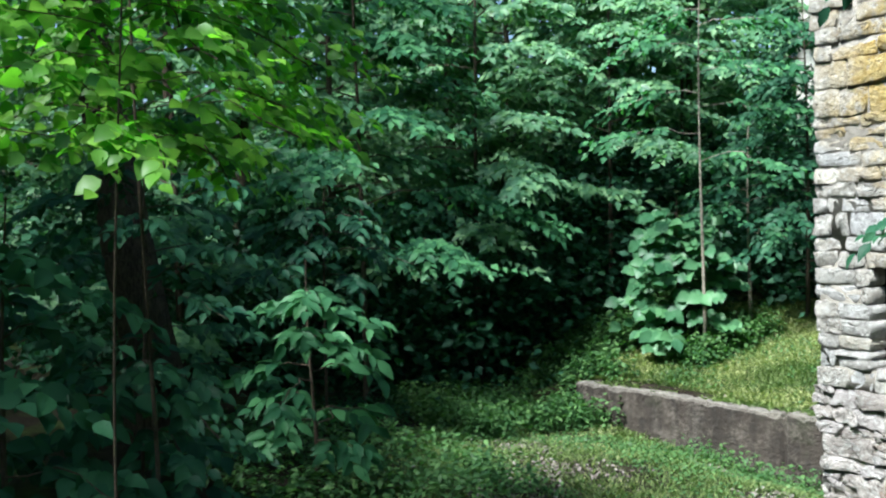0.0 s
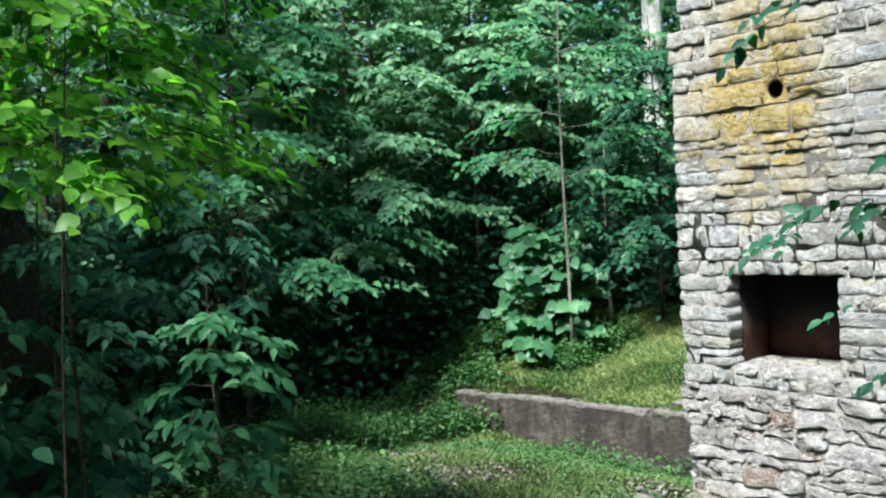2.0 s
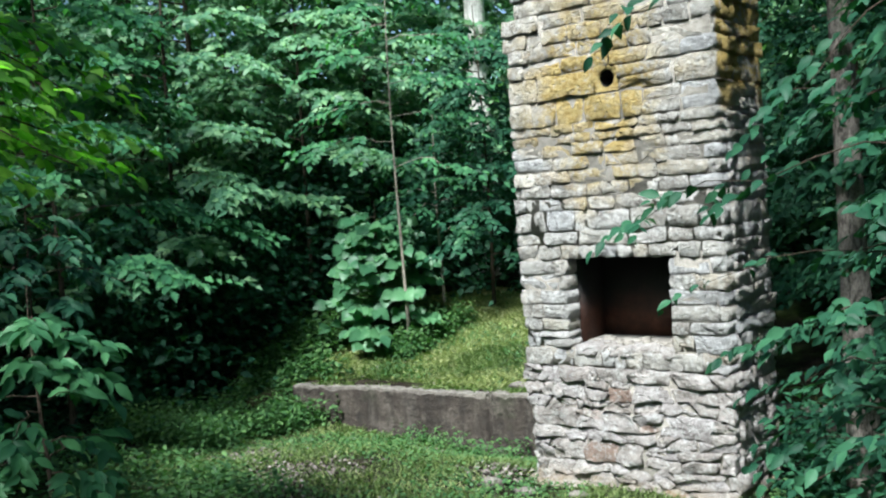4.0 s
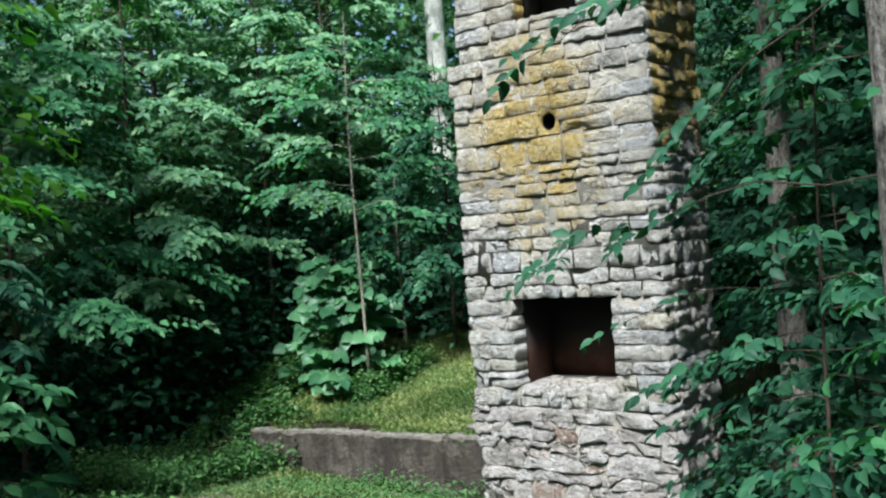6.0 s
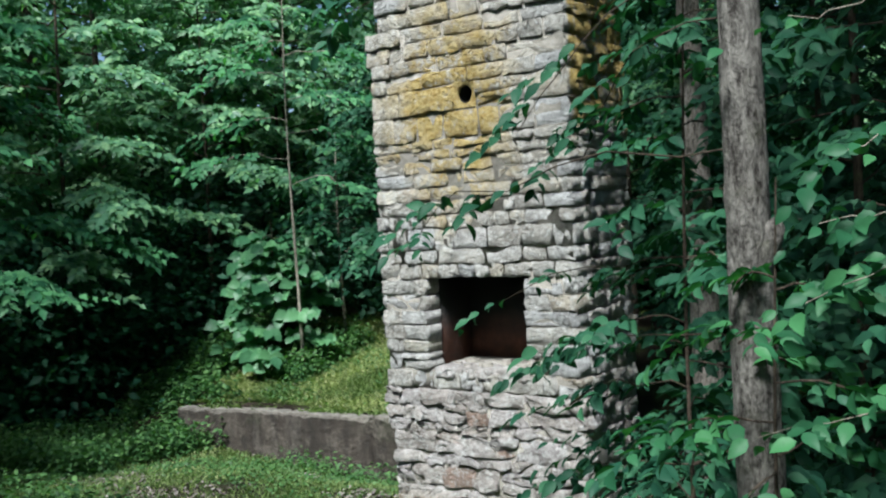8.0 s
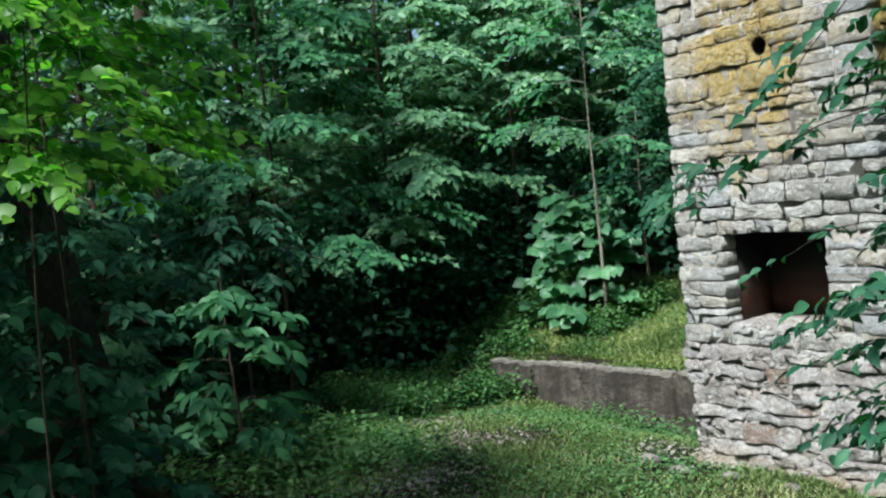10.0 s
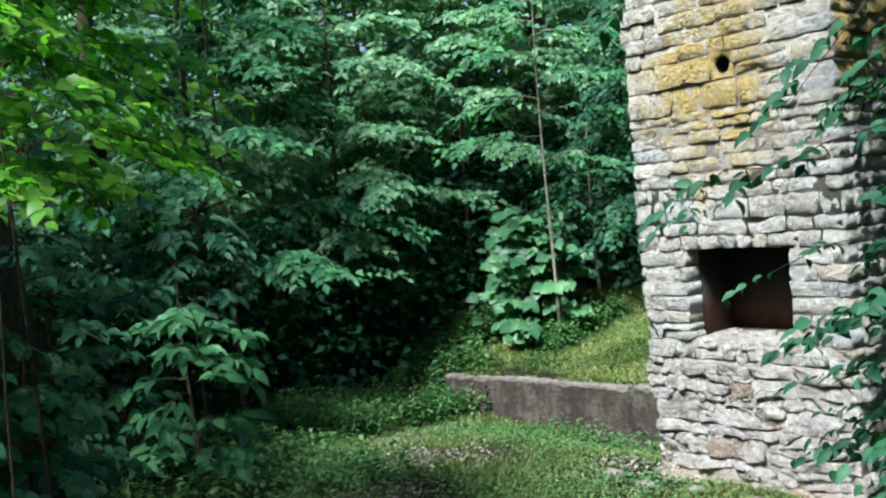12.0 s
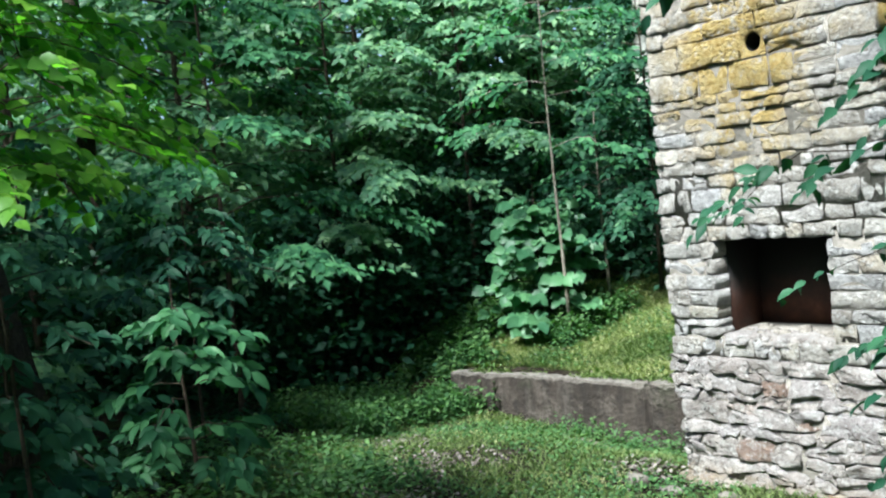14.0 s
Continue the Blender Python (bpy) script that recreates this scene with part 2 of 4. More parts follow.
def mesh_of(name, verts, faces, material, smooth=False):
    """A mesh from arrays of places and of triangles or quads."""
    verts, faces = np.asarray(verts, np.float32), np.asarray(faces, np.int32)
    me = bpy.data.meshes.new(name)
    me.vertices.add(len(verts))
    me.vertices.foreach_set("co", verts.ravel())
    k = faces.shape[1]
    me.loops.add(faces.size)
    me.loops.foreach_set("vertex_index", faces.ravel())
    me.polygons.add(len(faces))
    me.polygons.foreach_set("loop_start", np.arange(0, faces.size, k, dtype=np.int32))
    if smooth:
        me.polygons.foreach_set("use_smooth", np.ones(len(faces), bool))
    me.update(calc_edges=True)
    me.materials.append(material)
    return me


def child(name, data, parent, label="", m=None):
    ob = new(name, data)
    ob.parent = parent
    if m is not None:
        ob.matrix_local = m
    return tagged(ob, label)


def empty_thing(name, place, label, category, group="", kind=""):
    ob = new(name)
    ob.empty_display_size = 0.1
    ob.location = place
    return tagged(ob, label, category, group, kind)


def unit(v):
    return v / np.maximum(np.linalg.norm(v, axis=-1, keepdims=True), 1e-9)


def tube(points, radii, sides=7, rough=0.0):
    """Rings of vertices along a path, with quads between, and a closing tip."""
    p, r = np.asarray(points, float), np.asarray(radii, float)
    along = unit(np.gradient(p, axis=0))
    ref = np.where(np.abs(along[:, 2:3]) > 0.9, [[1.0, 0, 0]], [[0, 0, 1.0]])
    a = unit(np.cross(ref, along))
    b = np.cross(along, a)
    ang = np.arange(sides) * 2 * np.pi / sides
    rr = r[:, None] * (1 + rough * rng.normal(size=(len(p), sides)))
    v = p[:, None] + rr[..., None] * (np.cos(ang)[None, :, None] * a[:, None] + np.sin(ang)[None, :, None] * b[:, None])
    i, j = np.meshgrid(np.arange(len(p) - 1), np.arange(sides), indexing="ij")
    k = (j + 1) % sides
    f = np.stack([i * sides + j, i * sides + k, (i + 1) * sides + k, (i + 1) * sides + j], -1).reshape(-1, 4)
    return v.reshape(-1, 3), f


def joined(pieces):
    vs, fs, n = [], [], 0
    for v, f in pieces:
        vs.append(v), fs.append(f + n)
        n += len(v)
    return np.concatenate(vs), np.concatenate(fs)


LEAF_SMALL = (np.array([[0, 0, 0], [0.42, -0.5, 0.09], [0.42, 0, 0], [0.42, 0.5, 0.09], [1, 0, -0.10]]), np.array([[0, 2, 1], [0, 3, 2], [1, 2, 4], [2, 3, 4]]))
LEAF_FINE = (
    np.array([[0, 0, 0], [0.16, -0.34, 0.07], [0.16, 0, 0], [0.16, 0.34, 0.07], [0.42, -0.5, 0.09], [0.42, 0, 0.01], [0.42, 0.5, 0.09], [0.74, -0.30, 0.02], [0.74, 0, -0.04], [0.74, 0.30, 0.02], [1, 0, -0.15]]),
    np.array([[0, 2, 1], [0, 3, 2], [1, 2, 5], [1, 5, 4], [2, 3, 6], [2, 6, 5], [4, 5, 8], [4, 8, 7], [5, 6, 9], [5, 9, 8], [7, 8, 10], [8, 9, 10]]),
)


def leaves(place, way, up, length, width, shape=LEAF_SMALL):
    """Leaf blades at their stalks' ends: arrays of places, tip directions, upward sides, lengths and widths."""
    tv, tf = shape
    way = unit(way)
    side = unit(np.cross(up, way))
    up = np.cross(way, side)
    length, width = np.broadcast_to(length, len(place))[:, None, None], np.broadcast_to(width, len(place))[:, None, None]
    v = place[:, None] + length * tv[None, :, :1] * way[:, None] + width * tv[None, :, 1:2] * side[:, None] + length * tv[None, :, 2:] * up[:, None]
    f = tf[None] + (np.arange(len(place)) * len(tv))[:, None, None]
    return v.reshape(-1, 3), f.reshape(-1, 3)


def sprays(start, way, length, count, leaf, ratio=0.55, droop=0.25, tilt=0.38, shape=LEAF_SMALL, fan=0.95, face=(0.0, 0.0)):
    """Flat leafy twigs: leaves to both sides along each twig, lying nearly level."""
    n = len(start)
    way = unit(way)
    t = (np.arange(count) + 0.6) / count
    t = np.clip(t[None] + rng.normal(0, 0.35 / count, (n, count)), 0.05, 1.02)
    side = unit(np.cross([0, 0, 1.0], way))
    sgn = np.where(np.arange(count) % 2, 1.0, -1.0)[None] * (t < 0.97)
    length = np.broadcast_to(length, n)
    p = start[:, None] + way[:, None] * (length[:, None] * t)[..., None]
    p[..., 2] -= droop * length[:, None] * t**2
    ang = fan * rng.uniform(0.6, 1.25, (n, count))
    d = way[:, None] * np.cos(ang)[..., None] + side[:, None] * (sgn * np.sin(ang))[..., None]
    d[..., 2] += rng.normal(-0.28, 0.22, (n, count)) - droop * t
    up = np.array([face[0], face[1], 1.0]) + rng.normal(0, tilt, (n, count, 3))
    size = leaf * rng.uniform(0.65, 1.2, (n, count)) * (1 - 0.25 * (t - 0.5) ** 2)
    return leaves(p.reshape(-1, 3), d.reshape(-1, 3), up.reshape(-1, 3), size.ravel(), size.ravel() * ratio, shape)


def level_ways(az, rise):
    return np.stack([np.cos(az) * np.cos(rise), np.sin(az) * np.cos(rise), np.sin(rise)], -1)


# ---- ground ----
def smooth(a, b, x):
    t = np.clip((x - a) / (b - a), 0, 1)
    return t * t * (3 - 2 * t)


def wall_line(x):
    """The y of the retaining wall's front face."""
    return 1.28 + 0.155 * (np.clip(x, -4.7, 4.0) + 4.6)


def height(x, y):
    x, y = np.asarray(x, float), np.asarray(y, float)
    low = 0.02 + 0.055 * np.clip(-y, 0, 7) - 0.20 * smooth(-1.0, -4.5, x) * smooth(-2.5, 1.0, y) + 0.02 * np.clip(-x - 5, 0, 8)
    low = low - 0.45 * smooth(0.1, 1.8, y) * smooth(-4.4, -1.2, x)
    low = low + 0.03 * np.sin(1.7 * x + 0.6) * np.cos(1.3 * y) + 0.012 * np.sin(5.1 * x + 2.0 * y)
    away = np.hypot(x - 4.0, y + 5.7)
    low = low + 0.22 * np.clip(away - 15.0, 0, 25) * smooth(3.0, -3.0, x - y)
    back = np.clip(y - wall_line(x), 0, None)
    high = 0.20 * np.clip(away - 15.0, 0, 25) + 0.17 + 0.26 * np.clip(back, 0, 2.6) + 0.06 * np.clip(back - 2.6, 0, 30) + 0.03 * np.sin(2.1 * x) * np.cos(1.9 * y)
    inside = smooth(0.10, 0.17, y - wall_line(x))
    past = smooth(-4.65, -6.2, x)
    soft_bank = smooth(-0.2, 2.2, y - wall_line(x))
    mix = inside * (1 - past) + soft_bank * past
    return low * (1 - mix) + high * mix


def ground_sheet():
    n, k = 150, 6.4
    u = np.linspace(-1, 1, 2 * n + 1)
    s = 220.0 / math.sinh(k) * np.sinh(k * u)
    gx, gy = np.meshgrid(s - 1.5, s + 1.7, indexing="ij")
    z = height(np.clip(gx, -40, 40), np.clip(gy, -40, 40))
    v = np.stack([gx, gy, z], -1).reshape(-1, 3)
    m = 2 * n + 1
    i, j = np.meshgrid(np.arange(m - 1), np.arange(m - 1), indexing="ij")
    a = i * m + j
    f = np.stack([a, a + m, a + m + 1, a + 1], -1).reshape(-1, 4)
    ob = new("ground", mesh_of("ground", v, f, GROUND, True))
    tagged(ob, "damp woodland soil with patchy green cover", "ground", kind="structure")


ground_sheet()


# ---- retaining wall ----
def retaining_wall():
    """A low cast wall with broken arris, cracks and a pitted face; it runs on behind the chimney."""
    xs = np.linspace(-4.62, 3.2, 300)
    rows = []
    for x in xs:
        y0 = float(wall_line(x))
        top = 0.235 + 0.024 * noise.noise((x * 1.7, 0.3, 0)) + 0.022 * noise.noise((x * 7, 2.0, 0)) + 0.014 * noise.noise((x * 21, 4.0, 0))
        chip = 0.018 + 0.06 * max(0.0, noise.noise((x * 4.3, 5.0, 1))) + 0.02 * abs(noise.noise((x * 17, 1.0, 6)))
        f = 0.024 * noise.noise((x * 2.2, 7.7, 0)) + 0.010 * noise.noise((x * 13, 1.7, 4))
        crack = 0.03 if min(abs(x + 4.22), abs(x + 2.12)) < 0.028 else 0.0
        if x < -4.3:
            top -= 0.05 * (-4.3 - x) / 0.3 * abs(noise.noise((x * 8, 3, 3)))
        rows.append([(x, y0 + f + 0.02, -1.1), (x, y0 + f + crack, -0.25), (x, y0 + f + crack + 0.004, 0.02), (x, y0 + f + crack, top - chip), (x, y0 + chip + f + crack, top - crack), (x, y0 + 0.13, top + 0.004 - crack), (x, y0 + 0.24, top - 0.01), (x, y0 + 0.26, -1.1)])
    k = len(rows[0])
    v = np.array(rows).reshape(-1, 3)
    i, j = np.meshgrid(np.arange(len(rows) - 1), np.arange(k - 1), indexing="ij")
    a = i * k + j
    f = np.stack([a, a + k, a + k + 1, a + 1], -1).reshape(-1, 4).tolist()
    f += [list(range(k)), [(len(rows) - 1) * k + q for q in range(k)][::-1]]
    me = bpy.data.meshes.new("retaining_wall")
    me.from_pydata(v.tolist(), [], f)
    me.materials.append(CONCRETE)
    ob = new("retaining_wall", me)
    tagged(ob, "low cracked concrete retaining wall stained brown and grey", "wall", kind="structure")


retaining_wall()


# ---- chimney ----
CH_X0, CH_X1, CH_Y1 = -0.50, 1.14, 0.80
OPEN_X0, OPEN_X1, OPEN_Z0, OPEN_Z1 = -0.085, 0.72, 1.10, 1.72
UP_X0, UP_X1, UP_Z0, UP_Z1 = 0.10, 0.62, 3.78, 4.30
TOP = 4.95


def box_faces(x0, x1, y0, y1, z0, z1):
    v = np.array([(x, y, z) for x in (x0, x1) for y in (y0, y1) for z in (z0, z1)], float)
    f = np.array([(0, 1, 3, 2), (4, 6, 7, 5), (0, 4, 5, 1), (2, 3, 7, 6), (0, 2, 6, 4), (1, 5, 7, 3)])
    return v, f


def hewn_stone(corners, depth, r, joint=0.0045, proud=0.010, rough=1.0, slots=0.0):
    """A rough-split stone that fills a four-cornered place (u, z) in a wall face: uneven rim, worn arrises, faceted face. Front towards -y."""
    c = np.array(corners, float)
    mid = c.mean(0)
    wide, tall = np.linalg.norm(c[1] - c[0]), np.linalg.norm(c[3] - c[0])
    long_n = 5 if wide > 0.30 else 4 if wide > 0.17 else 3
    rim = []
    for k, n in enumerate((long_n, 2, long_n, 2)):
        p, q = c[k], c[(k + 1) % 4]
        for i in range(n):
            t = (i + (0.0 if i == 0 else r.uniform(-0.2, 0.2))) / n
            e = p + (q - p) * t
            pull = joint * r.uniform(0.1, 1.5) + (0.004 * r.uniform(0.0, 2.0) if i == 0 else 0.0)
            if k in (1, 3) and r.random() < slots:
                pull += r.uniform(0.008, 0.02)
            e = e + (mid - e) * pull / max(0.03, np.linalg.norm(mid - e)) * (1.0 if i else 1.3)
            e = e + r.normal(0, 0.0042 * rough, 2)
            rim.append(e)
    rim = np.array(rim)
    n = len(rim)
    half = np.array([max(wide / 2, 0.02), max(tall / 2, 0.02)])
    slope = r.normal(0, 0.0065 * rough, 2)
    bulge = proud * r.uniform(0.35, 1.5)
    arris = np.minimum(0.009, 0.22 * half) * r.uniform(0.2, 2.2, (n, 1))
    inner = rim - np.sign(rim - mid) * arris * np.clip(np.abs(rim - mid) / half, 0.15, 1.0)
    ridge = mid + r.uniform(-0.45, 0.45, (2, 2)) * half * (1.0, 0.5)
    ridge = ridge[np.argsort(ridge[:, 0])]

    def face(p, sink, jitter):
        d = (p - mid) / half
        return -bulge + sink + d @ slope + r.normal(0, jitter, len(p))

    rows = [np.column_stack([rim, np.full(n, depth)])[:, [0, 2, 1]], np.column_stack([rim[:, 0], np.maximum(face(rim, 0.004 + 0.3 * bulge, 0.0036 * rough), -0.030), rim[:, 1]]), np.column_stack([inner[:, 0], face(inner, 0.0, 0.0055 * rough), inner[:, 1]]), np.column_stack([ridge[:, 0], face(ridge, -0.001, 0.008 * rough), ridge[:, 1]])]
    v = np.concatenate(rows)
    f = []
    for i in range(n):
        k = (i + 1) % n
        for level in (0, 1):
            a, b = level * n + i, level * n + k
            f += [(a, b, b + n), (a, b + n, a + n)]
        near = [int(np.argmin(np.linalg.norm(ridge - inner[j], axis=1))) for j in (i, k)]
        f.append((2 * n + i, 2 * n + k, 3 * n + near[0]))
        if near[0] != near[1]:
            f.append((2 * n + k, 3 * n + near[1], 3 * n + near[0]))
    return v, np.array(f)[:, ::-1]


COURSES = [0.93, 1.06, 1.19, 1.28, 1.39, 1.50, 1.61, 1.725, 1.83, 1.93, 2.08, 2.18, 2.28, 2.38, 2.48, 2.57, 2.64, 2.71, 2.90, 3.08, 3.19, 3.30, 3.42, 3.53, 3.66, 3.78, 3.90, 4.03, 4.16, 4.30, 4.43, 4.56, 4.70, 4.84, 4.96]
# upright joints of the courses that frame the fireplace and the flue hole, by course
JOINTS = {7: [-0.33, -0.12, 0.02, 0.20, 0.33, 0.45, 0.58, 0.80, 0.97], 8: [-0.27, 0.02, 0.42, 0.72, 0.93], 9: [-0.36, -0.24, 0.0, 0.19, 0.46, 0.74, 0.98], 17: [-0.30, -0.10, 0.14, 0.44, 0.60, 0.88], 19: [-0.36, -0.02, 0.36, 0.66, 0.90], 20: [-0.30, 0.12, 0.34, 0.52, 0.70]}
HOLE_X, HOLE_Z, HOLE_R = 0.335, 3.0, 0.062


def split_course(a, b, mean, r):
    xs = [a]
    while b - xs[-1] > mean * 1.45:
        xs.append(xs[-1] + mean * r.uniform(0.45, 1.6))
    return xs + [b]


def chimney():
    thing = empty_thing("stone_chimney", (0.3, 0.4, 0.0), "ruined pale limestone chimney with a sooty square fireplace and ochre stains", "chimney")
    inv = Matrix.Translation((-0.3, -0.4, 0.0))
    g, gi = 0.004, 0.045
    back = 0.55
    x0, x1, y1 = CH_X0 + 0.03, CH_X1 - 0.03, CH_Y1 - 0.03
    parts = [
        box_faces(x0, x1, g, y1, 0.93, OPEN_Z0 - 0.03), box_faces(x0 + 0.06, x1 - 0.006, 0.014, y1, -0.4, 0.93), box_faces(x0, OPEN_X0 - gi, g, y1, OPEN_Z0 - 0.03, OPEN_Z1 + gi), box_faces(OPEN_X1 + gi, x1, g, y1, OPEN_Z0 - 0.03, OPEN_Z1 + gi),
        box_faces(x0, HOLE_X - 0.08, g, y1, OPEN_Z1 + gi, 3.52), box_faces(x0 + 0.08, HOLE_X - 0.08, g, y1, 3.52, UP_Z0 - 0.03), box_faces(HOLE_X + 0.08, x1, g, y1, OPEN_Z1 + gi, UP_Z0 - 0.03),
        box_faces(HOLE_X - 0.08, HOLE_X + 0.08, g, y1, OPEN_Z1 + gi, HOLE_Z - 0.08), box_faces(HOLE_X - 0.08, HOLE_X + 0.08, g, y1, HOLE_Z + 0.08, UP_Z0 - 0.03),
        box_faces(x0 + 0.08, UP_X0 - gi, g, y1, UP_Z0 - 0.03, UP_Z1 + gi), box_faces(UP_X1 + gi, x1, g, y1, UP_Z0 - 0.03, UP_Z1 + gi), box_faces(x0 + 0.08, x1, g, y1, UP_Z1 + gi, TOP - 0.03),
    ]
    for q in parts:
        child("core", mesh_of("core", *q, MORTAR), thing, "recessed lime mortar between the stones", inv)
    # firebox linings: back and sides inside each opening, and a pipe in the flue hole
    fire = [box_faces(OPEN_X0 - gi, OPEN_X1 + gi, back, back + 0.05, OPEN_Z0 - 0.03, OPEN_Z1 + gi), box_faces(OPEN_X0 - 0.04, OPEN_X0 - 0.012, 0.17, back, OPEN_Z0 - 0.03, OPEN_Z1 + 0.04), box_faces(OPEN_X1 + 0.012, OPEN_X1 + 0.04, 0.17, back, OPEN_Z0 - 0.03, OPEN_Z1 + 0.04), box_faces(OPEN_X0 - 0.04, OPEN_X1 + 0.04, 0.16, back, OPEN_Z1 + 0.012, OPEN_Z1 + 0.04)]
    for q in fire:
        child("firebox_plate", mesh_of("firebox_plate", *q, SOOT), thing, "rust-brown sooted firebox lining", inv)
    upper = joined([box_faces(UP_X0 - gi, UP_X1 + gi, 0.45, 0.5, UP_Z0 - 0.03, UP_Z1 + gi), box_faces(UP_X0 - 0.04, UP_X0 - 0.012, 0.2, 0.45, UP_Z0 - 0.03, UP_Z1 + 0.04)])
    child("upper_firebox", mesh_of("upper_firebox", *upper, SOOT), thing, "dark lining of the upper opening", inv)
    pts = [(HOLE_X, y, HOLE_Z) for y in (0.02, 0.2, 0.4)]
    pv, pf = tube(pts, [HOLE_R] * 3, 16)
    child("flue_thimble", mesh_of("flue_thimble", pv, pf, SOOT, True), thing, "round sooty stovepipe hole", inv)
    ang = np.arange(24) * 2 * np.pi / 24
    rim = np.maximum(np.abs(np.cos(ang)), np.abs(np.sin(ang)))
    inner = np.stack([HOLE_X + HOLE_R * np.cos(ang), -0.004 + 0.004 * np.sin(5 * ang), HOLE_Z + HOLE_R * np.sin(ang)], -1)
    outer = np.stack([HOLE_X + 0.092 * np.cos(ang) / rim, np.full(24, -0.004), HOLE_Z + 0.092 * np.sin(ang) / rim], -1)
    deep_ring = inner + (0, 0.03, 0)
    i = np.arange(24)
    k = (i + 1) % 24
    ring_faces = np.concatenate([np.stack([i + 24, k + 24, k, i], -1), np.stack([i, k, k + 48, i + 48], -1)])
    child("collar", mesh_of("collar", np.concatenate([inner, outer, deep_ring]), ring_faces, STONE), thing, "stones cut round the flue hole", inv)
    child("back_plate", mesh_of("back_plate", *box_faces(HOLE_X - 0.09, HOLE_X + 0.09, 0.40, 0.42, HOLE_Z - 0.09, HOLE_Z + 0.09), SOOT), thing, "", inv)

    rest = []
    r = np.random.default_rng(31)
    made = [0]
    half = math.pi / 2
    sides = {"front": Matrix.Identity(4), "side": Matrix.Translation((CH_X1, 0, 0)) @ Matrix.Rotation(half, 4, "Z"), "west": Matrix.Translation((CH_X0, 0, 0)) @ Matrix.Rotation(-half, 4, "Z"), "back": Matrix.Translation((0, CH_Y1, 0)) @ Matrix.Rotation(math.pi, 4, "Z")}

    def put(corners, side, material, depth=0.16, keep=True, out=0.0, **how):
        """One stone of its own on a face of the chimney."""
        v, f = hewn_stone(corners, depth, r, **how)
        v = v - (0, out, 0)
        mm = np.array(sides[side])
        v = v @ mm[:3, :3].T + mm[:3, 3]
        if keep and made[0] < 298:
            made[0] += 1
            child("stone", mesh_of("stone", v, f, material), thing, "", inv)
        else:
            rest.append((v, f))

    def bed(z, seed):
        """A course line that wanders a little along the wall."""
        return lambda u: z + 0.011 * noise.noise((u * 2.6, seed * 3.7, 0.0)) + 0.005 * noise.noise((u * 9.0, seed * 1.3, 5.0))

    def lay(xs, low, high, side, material, keep=True, lean=0.008, deep=0.16, halves=0.16, inset=0.0, **how):
        """The stones of one stretch of a course, with slightly leaning joints."""
        skew = [(0.0, 0.0)] + [tuple(r.normal(0, lean, 2)) for _ in xs[1:-1]] + [(0.0, 0.0)]
        for (s, e), (p, q) in zip(zip(xs, xs[1:]), zip(skew, skew[1:])):
            c = [(s + p[0], low(s)), (e + q[0], low(e)), (e + q[1], high(e)), (s + p[1], high(s))]
            tall = high((s + e) / 2) - low((s + e) / 2)
            if tall > 0.115 and 0.14 < e - s < 0.45 and r.random() < halves:
                t0, t1 = r.uniform(0.35, 0.65, 2)
                m0, m1 = low(s) + t0 * (high(s) - low(s)), low(e) + t1 * (high(e) - low(e))
                put([c[0], c[1], (e, m1), (s, m0)], side, material, deep, keep, r.normal(0, 0.005) - inset, **how)
                put([(s, m0), (e, m1), c[2], c[3]], side, material, deep, keep, r.normal(0, 0.005) - inset, **how)
            else:
                put(c, side, material, deep, keep, r.normal(0.0, 0.006) - inset, **how)

    def free_of(a, b, z0, z1):
        """The stretches of a course that no opening takes."""
        out = [(a, b)]
        for o0, o1, q0, q1 in ((OPEN_X0, OPEN_X1, OPEN_Z0 - 0.02, OPEN_Z1), (UP_X0, UP_X1, UP_Z0 - 0.02, UP_Z1)):
            if z0 < q1 - 0.02 and z1 > q0 + 0.02:
                out = [(s, min(e, o0)) for s, e in out if s < o0] + [(max(s, o1), e) for s, e in out if e > o1]
        return out

    for k, (z0, z1) in enumerate(zip(COURSES, COURSES[1:])):
        for a, b in free_of(CH_X0, CH_X1, z0, z1):
            low, high = bed(z0, k), bed(z1, k + 1)
            if a == CH_X0:
                a += r.normal(0.0, 0.014) + (0.075 if z0 > 3.5 else 0.0)
            if z0 < HOLE_Z < z1:
                spans = [a, -0.24, HOLE_X - 0.085], [HOLE_X + 0.085, 0.83, b]
            elif k in JOINTS:
                spans = ([a] + JOINTS[k] + [b],)
            else:
                spans = (split_course(a, b, float(r.uniform(0.19, 0.27)), r),)
            for xs in spans:
                lay(xs, low, high, "front", STONE, z1 < 3.7)
    # sill slabs at the mouth of the fireplace
    lay([-0.06, 0.13, 0.22, 0.30, 0.42, 0.60, 0.74], bed(1.012, 80), bed(1.095, 81), "front", RUBBLE, True, deep=0.30)
    # hearth behind the sill, with crumbs of mortar and stone on it
    child("hearth", mesh_of("hearth", *box_faces(OPEN_X0 - 0.03, OPEN_X1 + 0.03, 0.26, back, OPEN_Z0 - 0.06, OPEN_Z0 - 0.015), MORTAR), thing, "", inv)
    crumbs = []
    for _ in range(26):
        u, y, w = r.uniform(0.0, 0.66), r.uniform(0.10, 0.42), r.uniform(0.012, 0.035)
        v, f = box_faces(u - w, u + w, y - w, y + w * 0.8, 1.06, OPEN_Z0 - 0.015 + w * r.uniform(0.3, 1.0))
        crumbs.append((v + r.normal(0, 0.004, v.shape), f))
    rubble_bits = child("hearth_rubble", mesh_of("hearth_rubble", *joined(crumbs), MORTAR), thing, "crumbled stone and mortar on the hearth", inv)
